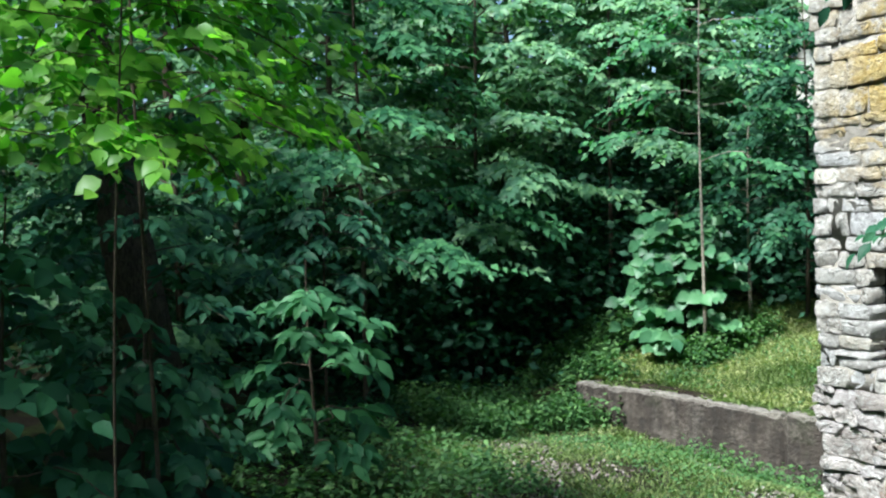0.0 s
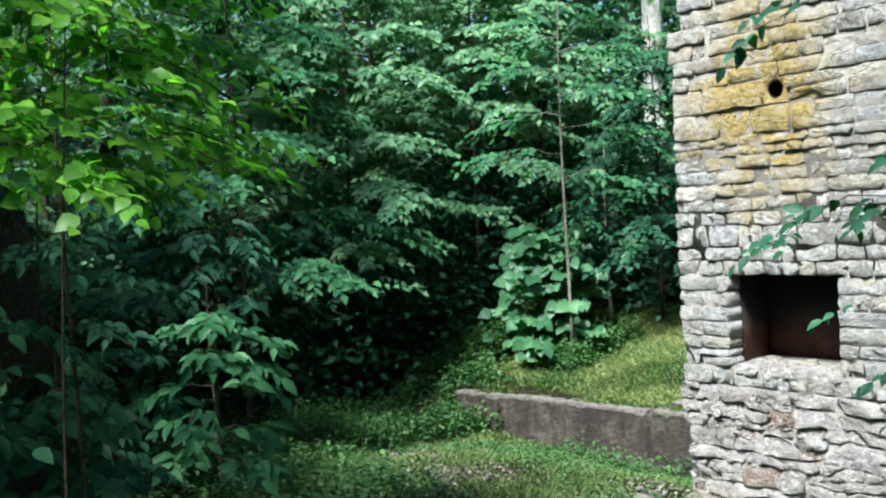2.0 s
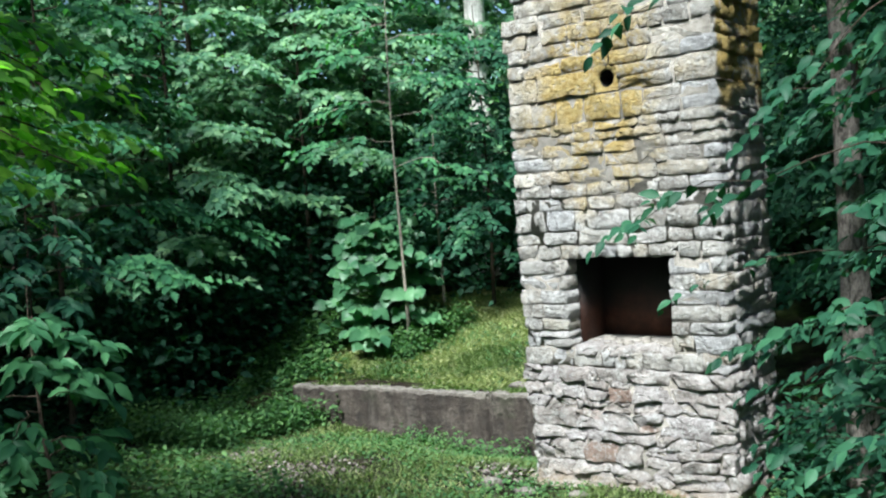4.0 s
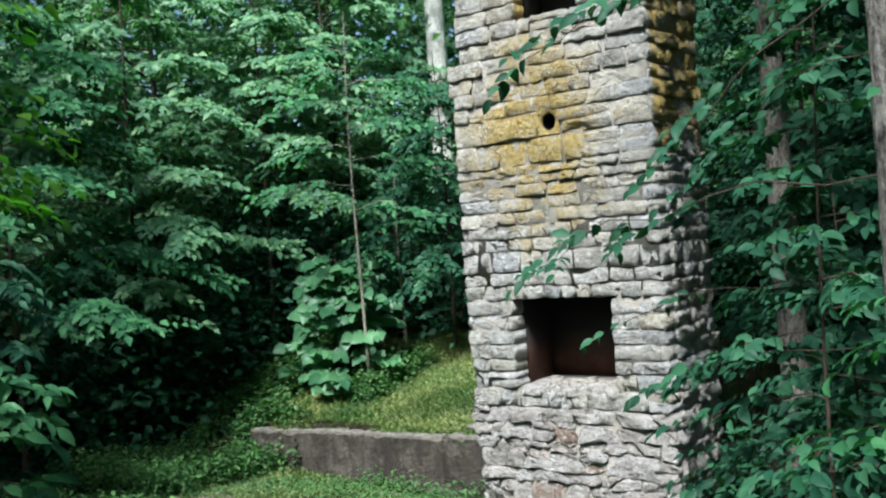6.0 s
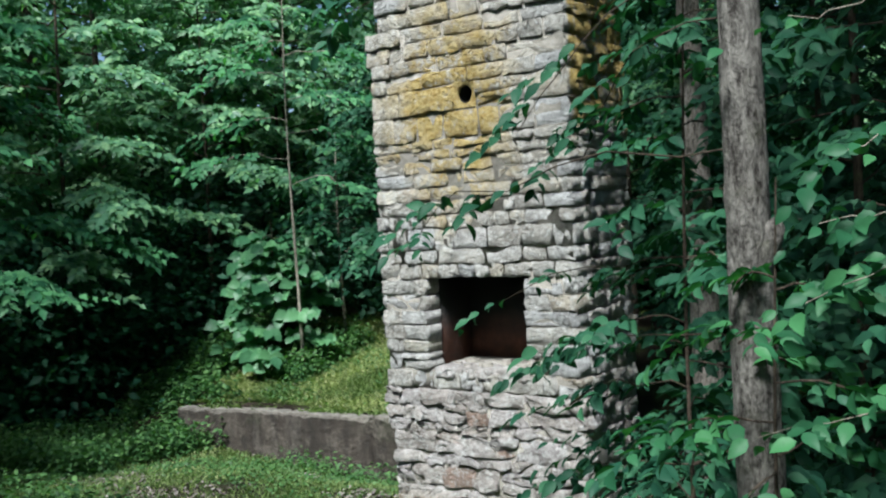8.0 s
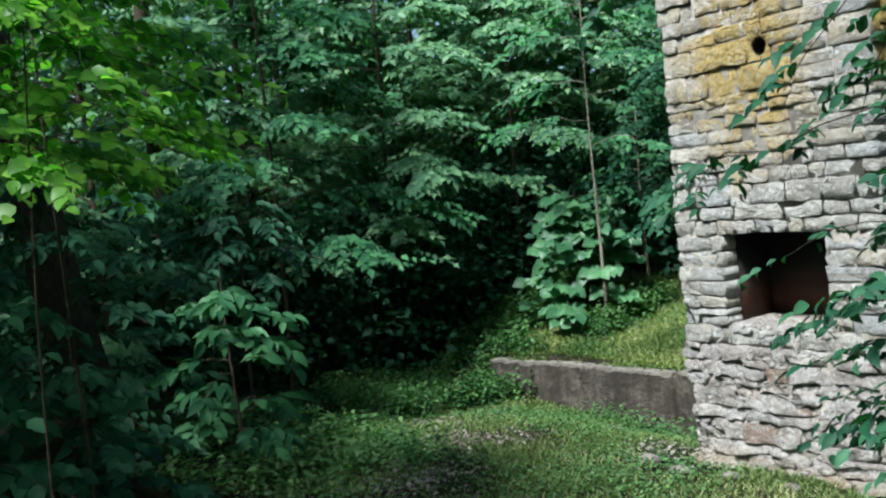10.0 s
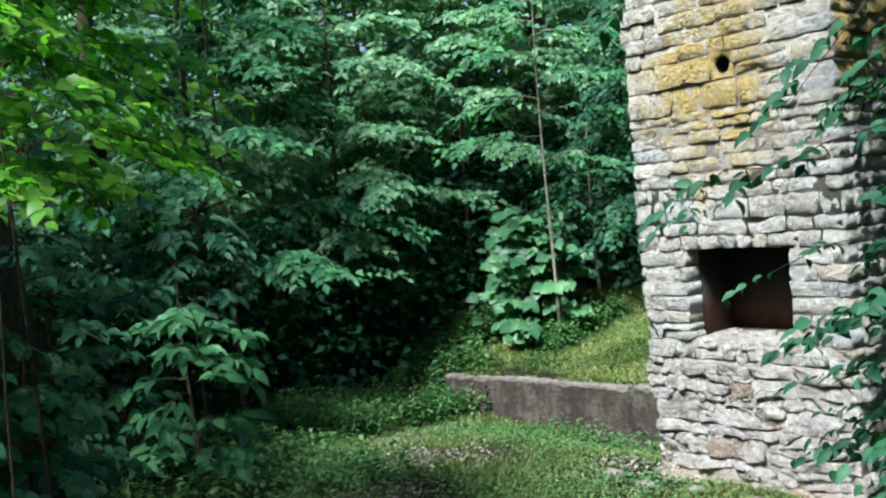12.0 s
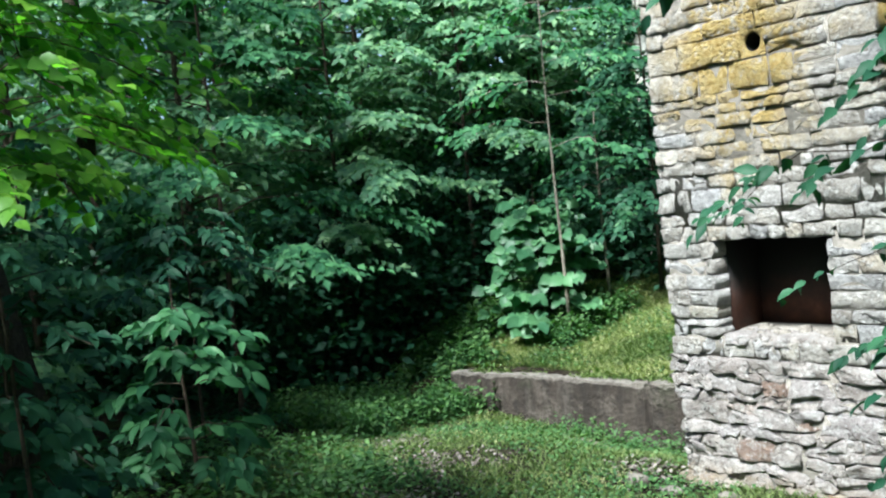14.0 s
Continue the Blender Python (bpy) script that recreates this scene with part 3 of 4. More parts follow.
    tagged(rubble_bits, kind="stuff")
    # rubble foundation: wandering beds, odd heights, leaning joints
    beds = [0.0, 0.13, 0.23, 0.37, 0.46, 0.61, 0.69, 0.82, 0.93]

    def wild(z, seed):
        calm = 0.0 if z in (beds[0], beds[-1]) else 1.0
        return lambda u: z + calm * (0.060 * noise.noise((u * 2.1, seed * 2.9, 9.0)) + 0.018 * noise.noise((u * 6.0, seed * 1.7, 2.0)))

    for k, (z0, z1) in enumerate(zip(beds, beds[1:])):
        left, right = CH_X0 + (0.05 if z0 < 0.58 else -0.01) + r.normal(0, 0.012), CH_X1 - (0.0 if z0 > 0.1 else 0.02)
        right += 0.04 if z0 < 0.2 else 0.0
        xs = split_course(left, right, float(r.uniform(0.15, 0.27)), r)
        lay(xs, wild(z0, k), wild(z1, k + 1), "front", RUBBLE, True, 0.04, 0.12, 0.34, joint=0.003, proud=0.008, rough=1.6, slots=0.12)
    # footing stones, spread a little
    for s in np.arange(CH_X0, CH_X1 - 0.1, 0.27):
        w, t = r.uniform(0.20, 0.29), r.uniform(0.05, 0.13)
        put([(s, -0.12), (s + w, -0.12), (s + w - 0.02, t + r.normal(0, 0.012)), (s + 0.02, t)], "front", RUBBLE, 0.2, True, 0.035, proud=0.03, rough=2.2)
    # the side towards the trees, and the other two faces
    lower = beds[:-1]
    for k, (z0, z1) in enumerate(zip(lower + COURSES, lower[1:] + COURSES)):
        mat = STONE if z0 > 0.9 else RUBBLE
        start = 0.12 if z0 > 0.9 else 0.06
        low, high = bed(z0, k + 40), bed(z1, k + 41)
        ys = split_course(start, CH_Y1, 0.24, r)
        if z0 < 0.54 < z1:
            ys = [start, 0.30, 0.47]
            lay([0.58, CH_Y1], low, high, "side", mat)
        lay(ys, low, high, "side", mat, z1 < 3.3, rough=1.3)
        lay([-y for y in ys][::-1], low, high, "west", mat, False, inset=0.075 if z0 > 3.5 else 0.0)
        lay([-x for x in split_course(CH_X0, CH_X1, 0.3, r)][::-1], low, high, "back", mat, False)
    v, f = joined(rest)
    ob = child("stonework", mesh_of("stonework", v, f, STONE_REST), thing, "upper and rear limestone courses", inv)
    tagged(ob, kind="stuff")


# ---- woods ----
def trunk_path(x, y, top, lean=(0.0, 0.0), wander=0.05, steps=14):
    z0 = float(height(x, y)) - 0.15
    t = np.linspace(0, 1, steps)
    ph = rng.uniform(0, 6, 2)
    return np.stack([x + lean[0] * t * top + wander * np.sin(3.1 * t + ph[0]) * t, y + lean[1] * t * top + wander * np.sin(2.7 * t + ph[1]) * t, z0 + t * (top + 0.15)], -1)


def tree(name, x, y, top, radius, base, reach, limbs, twigs, leaf, bark=None, foliage=None, lean=(0.0, 0.0), per=11, shape=LEAF_SMALL, label="", category="tree", ratio=0.55, spray=0.6, group="", droop=0.25, az=None, hi=None, split=False, steps=14, rough=0.04, wander=0.05, facing=1.0):
    """Trunk, limbs and a crown of level leafy twigs."""
    path = trunk_path(x, y, top, lean, wander, steps)
    thing = empty_thing(name, tuple(path[0] + (0, 0, 0.15)), label, category, group)
    inv = Matrix.Translation(tuple(-(path[0] + (0, 0, 0.15))))
    t = np.linspace(0, 1, len(path))
    pieces = [tube(path, radius * (1.12 - 0.9 * t) * (1 + 0.5 * np.exp(-t * 25)), 9 if steps < 20 else 18, rough)]
    starts, ways = [], []
    for i in range(limbs):
        u = (i + rng.uniform(0.1, 0.9)) / limbs
        z = base + ((hi or top) - base) * u * 0.97
        a = i * 2.4 + rng.uniform(-0.5, 0.5) if az is None else rng.uniform(*az)
        o = np.array([np.interp(z, path[:, 2] - path[0, 2], path[:, c]) for c in range(3)])
        ln = reach * (0.55 + 0.6 * math.sin(math.pi * min(1.0, 0.2 + 0.8 * u))) * rng.uniform(0.7, 1.15) * (1.0 - 0.45 * u)
        s = np.linspace(0, 1, 6)
        rise = rng.uniform(0.15, 0.5)
        d = np.array([math.cos(a), math.sin(a)])
        pts = np.stack([o[0] + d[0] * ln * s, o[1] + d[1] * ln * s, o[2] + ln * (rise * s - (rise + 0.12) * s**2.2)], -1)
        pts[1:-1] += rng.normal(0, 0.03 * ln, (4, 3))
        pieces.append(tube(pts, np.linspace(radius * 0.30, 0.004, 6), 5))
        for q in range(twigs):
            w = rng.uniform(0.25, 1.0)
            p = np.array([np.interp(w, s, pts[:, c]) for c in range(3)])
            b = a + rng.choice([-1, 1]) * rng.uniform(0.15, 1.15)
            starts.append(p), ways.append((math.cos(b), math.sin(b), rng.normal(-0.02, 0.11)))
    if split:
        for q in pieces[1:]:
            child("branch", mesh_of("branch", *q, bark or BARK_DARK, True), thing, "", inv)
        pieces = pieces[:1]
    v, f = joined(pieces)
    child("trunk", mesh_of("trunk", v, f, bark or BARK_DARK, True), thing, "", inv)
    n = len(starts)
    v, f = sprays(np.array(starts), np.array(ways), spray * rng.uniform(0.6, 1.2, n), per, leaf, ratio, droop, 0.38, shape, face=tuple(facing * unit(np.array([1.6 - x, -3.2 - y]))))
    child("crown", mesh_of("crown", v, f, foliage or LEAF), thing, "", inv)
    return thing


def leaf_cloud(count, spots, size, leaf, ratio=0.6, flat=0.45, per=26):
    """Clumps of leaves round the given spots: returns leaf geometry."""
    k = max(1, count // per)
    c = spots(k)
    p = np.repeat(c, per, 0) + rng.normal(0, 1, (k * per, 3)) * (size, size, size * 0.45)
    a = rng.uniform(0, 2 * np.pi, len(p))
    d = level_ways(a, rng.normal(-0.25, 0.3, len(p)))
    inward = unit(np.array([1.6, -3.2, 0]) - p * (1, 1, 0))
    up = np.array([0, 0, 1.0]) + 0.9 * inward + rng.normal(0, flat, (len(p), 3))
    ln = leaf * rng.uniform(0.6, 1.25, len(p))
    return leaves(p, d, up, ln, ln * ratio)


def far_woods():
    """The wood beyond: closed walls of leaves all round, the rear one unseen and added to block light, and a
    light-blocking canopy over the shaded side.
    """
    def ring(k):
        a = rng.uniform(radians(50), radians(225), k)
        r = rng.uniform(17, 27, k)
        z = rng.uniform(0.0, 1.0, k) * 16
        return np.stack([2 + r * np.cos(a), -4 + r * np.sin(a), z], -1)

    # Unseen leaves behind the camera, added to keep low sky light out.
    def behind(k):
        a = rng.uniform(radians(225), radians(410), k)
        r = rng.uniform(16, 24, k)
        return np.stack([2 + r * np.cos(a), -4 + r * np.sin(a), rng.uniform(0.0, 1.0, k) * 13], -1)

    def near_side(k):
        a = rng.uniform(radians(62), radians(205), k)
        r = rng.uniform(12.5, 17.5, k)
        z = 1.9 + rng.uniform(0.0, 1.0, k) ** 1.2 * 8.5
        return np.stack([2 + r * np.cos(a), -4 + r * np.sin(a), z], -1)

    # High leaves, mostly out of view, added to block sky over the wood.
    def over(k):
        a = rng.uniform(radians(58), radians(190), k)
        r = 15.0 + 11 * np.sqrt(rng.uniform(0, 1, k))
        return np.stack([3 + r * np.cos(a), -5 + r * np.sin(a), rng.uniform(7.0, 11.5, k)], -1)

    pieces = [leaf_cloud(125000, ring, 1.0, 0.40, flat=1.2), leaf_cloud(60000, behind, 1.0, 0.40, flat=1.2), leaf_cloud(105000, near_side, 0.6, 0.17, flat=0.7), leaf_cloud(7000, over, 0.8, 0.3)]
    v, f = joined(pieces)
    ob = new("far_woods", mesh_of("far_woods", v, f, LEAF_LIT))
    tagged(ob, "dense green summer woodland round the clearing, with unseen leaves that block the sky", "woods", kind="stuff")


def undergrowth():
    """Low growth added on the wood's floor; its dark colour is the crowns' shade."""
    def spots(k):
        a, r = rng.uniform(radians(100), radians(172), k), rng.uniform(11.5, 16.5, k)
        x, y = 4 + r * np.cos(a), -5.7 + r * np.sin(a)
        keep = (y > wall_line(x) + 2.6) | (x < -6.0)
        x, y = x[keep], y[keep]
        return np.stack([x, y, height(x, y) + rng.uniform(0.1, 2.3, len(x))], -1)

    c = spots(2600)
    tagged(new("undergrowth", mesh_of("undergrowth", *leaf_cloud(len(c) * 26, lambda k: c, 0.35, 0.14, flat=0.7), LEAF_DEEP_SHADED)), "low growth added on the wood floor, coloured dark for its shade", "undergrowth", kind="stuff")


chimney()
far_woods()
undergrowth()

# understory trees along the far side of the clearing
UNDER = [
    # x, y, top, trunk radius, lowest limb, reach, limbs, twigs
    (-6.1, -0.6, 5.6, 0.035, 1.9, 2.0, 30, 22),
    (-6.9, 1.5, 6.4, 0.04, 1.9, 2.2, 32, 22),
    (-6.4, 3.4, 5.4, 0.035, 2.3, 1.9, 30, 20),
    (-7.2, -2.4, 6.2, 0.045, 0.8, 2.2, 32, 22),
    (-6.6, 5.0, 6.0, 0.04, 2.3, 1.9, 30, 20),
    (-2.9, 7.4, 6.6, 0.045, 1.8, 2.1, 30, 20),
    (-2.0, 6.6, 6.2, 0.04, 1.6, 2.1, 30, 20),
    (0.3, 5.6, 6.5, 0.045, 0.5, 2.2, 30, 20),
    (2.4, 4.4, 6.0, 0.04, 0.5, 2.0, 30, 20),
    (4.4, 3.6, 6.0, 0.04, 0.5, 2.0, 30, 20),
    (-8.6, 0.2, 7.5, 0.07, 0.9, 2.5, 32, 22),
    (-8.8, 3.4, 7.5, 0.07, 0.9, 2.5, 32, 22),
    (-7.6, 6.2, 7.5, 0.07, 2.2, 2.5, 32, 22),
    (-8.2, -4.6, 6.5, 0.06, 0.6, 2.3, 30, 22),
    (-10.4, -1.6, 7.5, 0.08, 0.6, 2.6, 32, 22),
    (-10.6, 1.8, 7.5, 0.08, 0.6, 2.6, 32, 22),
    (-10.2, 5.2, 7.5, 0.08, 0.6, 2.6, 32, 22),
    (-5.4, 8.6, 7.5, 0.08, 0.6, 2.6, 32, 22),
    (-1.0, 9.2, 7.5, 0.08, 0.6, 2.6, 32, 22),
    (3.4, 7.6, 7.5, 0.08, 0.6, 2.6, 32, 22),
]
for x, y, top, rad, base, reach, limbs, twigs in UNDER:
    base += 1.1 if x < -7.5 and y < 4.0 else 0.0
    limbs, twigs = int(limbs * 0.72), int(twigs * 1.35)
    # Far crowns take the lit leaf colour; those near the chimney the deep one.
    tree("understory_tree", x, y, top, rad, base, reach, limbs, twigs, 0.14, foliage=LEAF_DEEP_SHADED if x > 2.0 else LEAF_LIT if math.hypot(x - 4, y + 5.7) > 11.5 else LEAF, label="slender understory tree with level sprays of green leaves", group="understory trees")

# older trunks
tree("forest_tree", -4.9, -3.2, 12.0, 0.21, 8.5, 2.2, 8, 14, 0.14, BARK_DARK, LEAF, lean=(0.0, -0.15), label="old leaning tree with a thick dark furrowed trunk")
tree("forest_tree", -5.4, 6.3, 13.0, 0.2, 8.5, 2.8, 14, 16, 0.14, BARK_PALE, LEAF, lean=(0.02, 0.0), label="tall tree with pale patchy whitish bark")
tree("forest_tree", -9.2, 2.6, 13.0, 0.15, 9.5, 2.4, 8, 14, 0.14, BARK_DARK, LEAF, label="tall straight tree with dark bark")
tree("forest_tree", -8.4, -1.2, 13.0, 0.13, 9.5, 2.4, 8, 14, 0.14, BARK_DARK, LEAF, label="tall straight tree with dark bark")

# thin saplings and the broad-leaved shrub on the grassy bank
tree("sapling", -3.95, 2.62, 4.6, 0.020, 2.2, 1.2, 12, 9, 0.125, BARK_TAN, LEAF, label="thin tan-stemmed sapling with sparse level leaf sprays", per=9, split=True)
tree("sapling", -4.25, 3.72, 2.6, 0.022, 1.2, 0.8, 11, 7, 0.12, BARK_TAN, LEAF, label="short pale-stemmed sapling with few leaves", per=7, split=True)
tree("sapling", -3.65, 4.0, 3.9, 0.025, 0.8, 1.0, 26, 13, 0.125, BARK_DARK, LEAF_DEEP_SHADED, label="bushy young tree on the bank before a pale trunk", per=9, split=True)
tree("shrub", -4.5, 2.75, 1.75, 0.02, 0.12, 0.64, 34, 5, 0.175, BARK_DARK, LEAF_BROAD, label="broad-leaved pale green shrub on the grassy bank", category="shrub", per=5, ratio=0.85, spray=0.3, droop=0.1, shape=LEAF_FINE, split=True, facing=1.5)

# the bushes at the clearing's edge, with long drooping leaflets
tree("bush", -2.72, -2.7, 1.7, 0.018, 0.45, 0.62, 14, 4, 0.17, BARK_DARK, LEAF, label="leafy bush with long drooping green leaflets", category="bush", per=6, ratio=0.45, spray=0.26, droop=0.35, shape=LEAF_FINE, split=True)
tree("bush", -4.3, -1.9, 2.4, 0.018, 1.6, 0.8, 12, 5, 0.14, BARK_DARK, LEAF_DEEP_SHADED, label="leafy bush with dark green leaflets", category="bush", per=6, ratio=0.45, spray=0.3, droop=0.35, shape=LEAF_FINE, split=True)
tree("bush", -3.5, -3.7, 2.8, 0.02, 0.6, 1.1, 20, 6, 0.14, BARK_DARK, LEAF_DEEP_SHADED, label="shaded dark green bush under the trees", category="bush", per=7, ratio=0.5, spray=0.34, droop=0.3, shape=LEAF_FINE, split=True)

# the sapling close by: backlight painted lime in its top, shade painted dark below
tree("lime_sapling", -1.3, -4.2, 4.6, 0.012, 2.4, 1.0, 36, 10, 0.095, BARK_DARK, LEAF_LIME_BACKLIT, label="young tree with lime green leaves over a dark stem", per=8, ratio=0.86, spray=0.42, shape=LEAF_FINE, split=True, wander=0.14)
tree("lime_sapling", -0.35, -4.62, 4.2, 0.007, 2.2, 0.85, 36, 8, 0.082, BARK_DARK, LEAF_LIME_BACKLIT, label="young tree with lime green backlit leaves and a dark stem", per=8, ratio=0.86, spray=0.42, shape=LEAF_FINE, split=True, wander=0.14)
tree("bush", -1.5, -4.9, 2.0, 0.02, 0.3, 0.8, 14, 5, 0.14, BARK_DARK, LEAF_DEEP_SHADED, label="shaded dark green bush with broad leaves", category="bush", per=6, ratio=0.7, spray=0.35, droop=0.3, shape=LEAF_FINE, split=True)
# An unseen tree, added to shade the left of the clearing.
tree("added_shade_tree", -4.7, -7.6, 7.2, 0.13, 3.2, 2.4, 26, 18, 0.16, BARK_DARK, LEAF, label="unseen tall leafy tree added to shade the edge of the clearing")

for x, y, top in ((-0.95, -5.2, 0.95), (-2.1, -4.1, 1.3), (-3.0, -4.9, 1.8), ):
    tree("bush", x, y, top, 0.015, 0.15, 0.75, 14, 6, 0.13, BARK_DARK, LEAF_DEEP_SHADED, label="low shaded bush with dark green leaves", category="bush", per=7, ratio=0.62, spray=0.3, droop=0.3, shape=LEAF_FINE)


# More trees added outside the view, to keep sun off the bushes.
tree("added_shade_tree", -4.7, -5.6, 7.4, 0.10, 4.2, 1.9, 30, 18, 0.15, BARK_DARK, LEAF, label="unseen leafy tree with a high crown, added to shade the wood's edge")
tree("added_shade_tree", -1.1, -7.8, 5.9, 0.09, 2.8, 1.4, 30, 20, 0.15, BARK_DARK, LEAF, label="unseen leafy tree with a low dense crown, added to shade the near bushes")
tree("added_shade_tree", -4.3, -6.0, 7.8, 0.09, 4.4, 1.6, 30, 24, 0.15, BARK_DARK, LEAF, label="unseen tall tree with a high leafy crown, added to shade the clearing's edge")
tree("added_shade_tree", -2.3, -7.5, 6.0, 0.09, 3.0, 1.5, 28, 20, 0.15, BARK_DARK, LEAF, label="unseen leafy tree added to shade the bushes at the wood's edge")
tree("added_shade_tree", -3.2, -8.3, 7.8, 0.10, 4.2, 2.0, 28, 18, 0.15, BARK_DARK, LEAF, label="unseen leafy tree added as shade over the edge of the clearing")

# the two slim trunks beside the chimney, and the leafy growth round them
slim = tree("slim_tree", 3.21, -2.92, 8.0, 0.066, 5.0, 1.0, 14, 18, 0.12, BARK_GREY, LEAF_DEEP_SHADED, label="slim tree with grey furrowed bark and a branch stub", split=True, steps=120, rough=0.035, wander=0.03)
stub = tube([(3.22, -2.91, 1.98), (3.25, -2.91, 2.02), (3.275, -2.915, 2.06), (3.285, -2.915, 2.09)], [0.055, 0.042, 0.026, 0.004], 9, 0.08)
child("branch_stub", mesh_of("branch_stub", *stub, BARK_GREY, True), slim, "", Matrix.Translation(tuple(-Vector(slim.location))))
tree("slim_tree", 1.86, 0.32, 8.0, 0.095, 4.2, 2.0, 18, 20, 0.13, BARK_BROWN, LEAF_DEEP_SHADED, steps=80, rough=0.03, wander=0.03, lean=(-0.004, 0.0), label="slim tree with grey-brown bark in the shade", split=True)
OVATE = dict(per=8, ratio=0.6, spray=0.24, shape=LEAF_FINE, split=True)
NEAR = "saplings by the chimney"
tree("leafy_sapling", 3.30, -3.06, 2.0, 0.010, 0.6, 0.40, 18, 5, 0.066, BARK_DARK, LEAF_NEAR, label="leafy sapling with ovate green leaves", group=NEAR, **OVATE)
tree("leafy_sapling", 3.9, -2.5, 1.8, 0.010, 0.5, 0.5, 14, 5, 0.066, BARK_DARK, LEAF_DEEP_SHADED, label="leafy sapling with ovate green leaves", group=NEAR, **OVATE)
tree("leafy_sapling", 2.84, -2.45, 3.0, 0.010, 0.6, 0.40, 32, 6, 0.072, BARK_DARK, LEAF_DEEP_SHADED, label="leafy sapling with ovate green leaves in the shade", group=NEAR, **OVATE)
tree("leafy_sapling", 2.62, -1.2, 2.3, 0.012, 0.5, 0.5, 22, 6, 0.09, BARK_DARK, LEAF_DEEP_SHADED, label="taller leafy sapling with dark green leaves", group=NEAR, **OVATE)
tree("leafy_sapling", 3.5, -1.3, 4.2, 0.014, 1.6, 0.85, 26, 8, 0.10, BARK_DARK, LEAF_DEEP_SHADED, label="taller leafy sapling with dark green leaves", group=NEAR, **OVATE)


def limb_tree(name, x, y, top, radius, limbs, leaf, bark, foliage, label, per=9, ratio=0.5, spray=0.3):
    """A thin stem with limbs that reach out to given ends; each limb: height on the stem, a point on its way, its end, its twigs."""
    path = trunk_path(x, y, top, (0.0, 0.0), 0.04)
    foot = path[0] + (0, 0, 0.15)
    thing = empty_thing(name, tuple(foot), label, "tree")
    inv = Matrix.Translation(tuple(-foot))
    child("trunk", mesh_of("trunk", *tube(path, np.linspace(radius * 1.1, radius * 0.3, len(path)), 8, 0.04), bark, True), thing, "", inv)
    starts, ways = [], []
    for z, via, end, twigs in limbs:
        o = np.array([np.interp(z, path[:, 2], path[:, c]) for c in range(3)])
        s = np.linspace(0, 1, 9)[:, None]
        pts = (1 - s) ** 2 * o + 2 * s * (1 - s) * (2 * np.array(via) - 0.5 * (o + end)) + s**2 * np.array(end)
        pts[1:-1] += rng.normal(0, 0.012, (7, 3))
        child("branch", mesh_of("branch", *tube(pts, np.linspace(0.0034, 0.0012, 9), 5), bark, True), thing, "", inv)
        along = unit(pts[-1] - pts[0])
        for q in range(twigs):
            w = 0.35 + 0.65 * (q + rng.uniform(0.2, 0.8)) / twigs
            p = np.array([np.interp(w, s[:, 0], pts[:, c]) for c in range(3)])
            b = math.atan2(along[1], along[0]) + (1 if q % 2 else -1) * rng.uniform(0.2, 0.9)
            starts.append(p), ways.append((math.cos(b), math.sin(b), rng.normal(-0.12, 0.15)))
    n = len(starts)
    v, f = sprays(np.array(starts), np.array(ways), spray * rng.uniform(0.6, 1.2, n), per, leaf, ratio, 0.3, 0.38, LEAF_FINE, face=(0.5, -0.9))
    child("crown", mesh_of("crown", v, f, foliage), thing, "", inv)


limb_tree("branchy_tree", 3.13, -2.58, 4.2, 0.010, [
    (3.15, (2.70, -3.10, 2.98), (2.24, -3.40, 2.72), 7),
    (3.0, (2.72, -2.90, 2.62), (2.50, -2.92, 2.38), 4),
    (2.3, (2.45, -2.95, 2.24), (1.72, -2.44, 2.04), 8),
    (1.95, (2.45, -2.45, 1.92), (1.86, -2.08, 1.76), 2),
    (1.7, (2.60, -2.45, 1.68), (2.12, -2.22, 1.52), 8),
    (2.7, (2.80, -2.70, 2.60), (2.45, -2.40, 2.30), 6),
    (1.3, (2.70, -2.60, 1.30), (2.30, -2.30, 1.12), 7),
], 0.075, BARK_DARK, LEAF_DEEP_SHADED, "thin tree whose leafy branches hang before the chimney", per=7, ratio=0.5, spray=0.26)
limb_tree("branchy_tree", 3.95, -2.75, 3.6, 0.016, [
    (2.75, (3.60, -2.95, 2.62), (3.36, -3.02, 2.58), 1),
    (2.2, (3.66, -2.98, 2.12), (3.42, -3.05, 2.06), 3),
    (2.4, (3.70, -3.10, 2.30), (3.52, -3.25, 2.22), 4),
    (1.9, (3.66, -3.00, 1.95), (3.42, -3.20, 1.88), 5),
    (1.6, (3.60, -3.05, 1.62), (3.30, -3.22, 1.56), 5),
    (1.2, (3.60, -3.05, 1.30), (3.38, -3.18, 1.24), 6),
], 0.064, BARK_TAN, LEAF_NEAR, "thin tree with bare pale twigs and large ovate leaves", per=5, ratio=0.6, spray=0.26)


for x, y, reach in ((2.75, 0.4, 1.0), (3.2, 1.6, 1.4), (2.0, 2.6, 1.3), (1.0, 3.9, 1.5), (-0.6, 4.6, 1.6), (4.6, 0.6, 1.5)):
    tree("understory_tree", x, y, 5.8, 0.035, 0.5, reach, 32, 16, 0.115, BARK_DARK, LEAF_DEEP_SHADED, label="slender shaded understory tree with dark green leaves", group="understory trees")


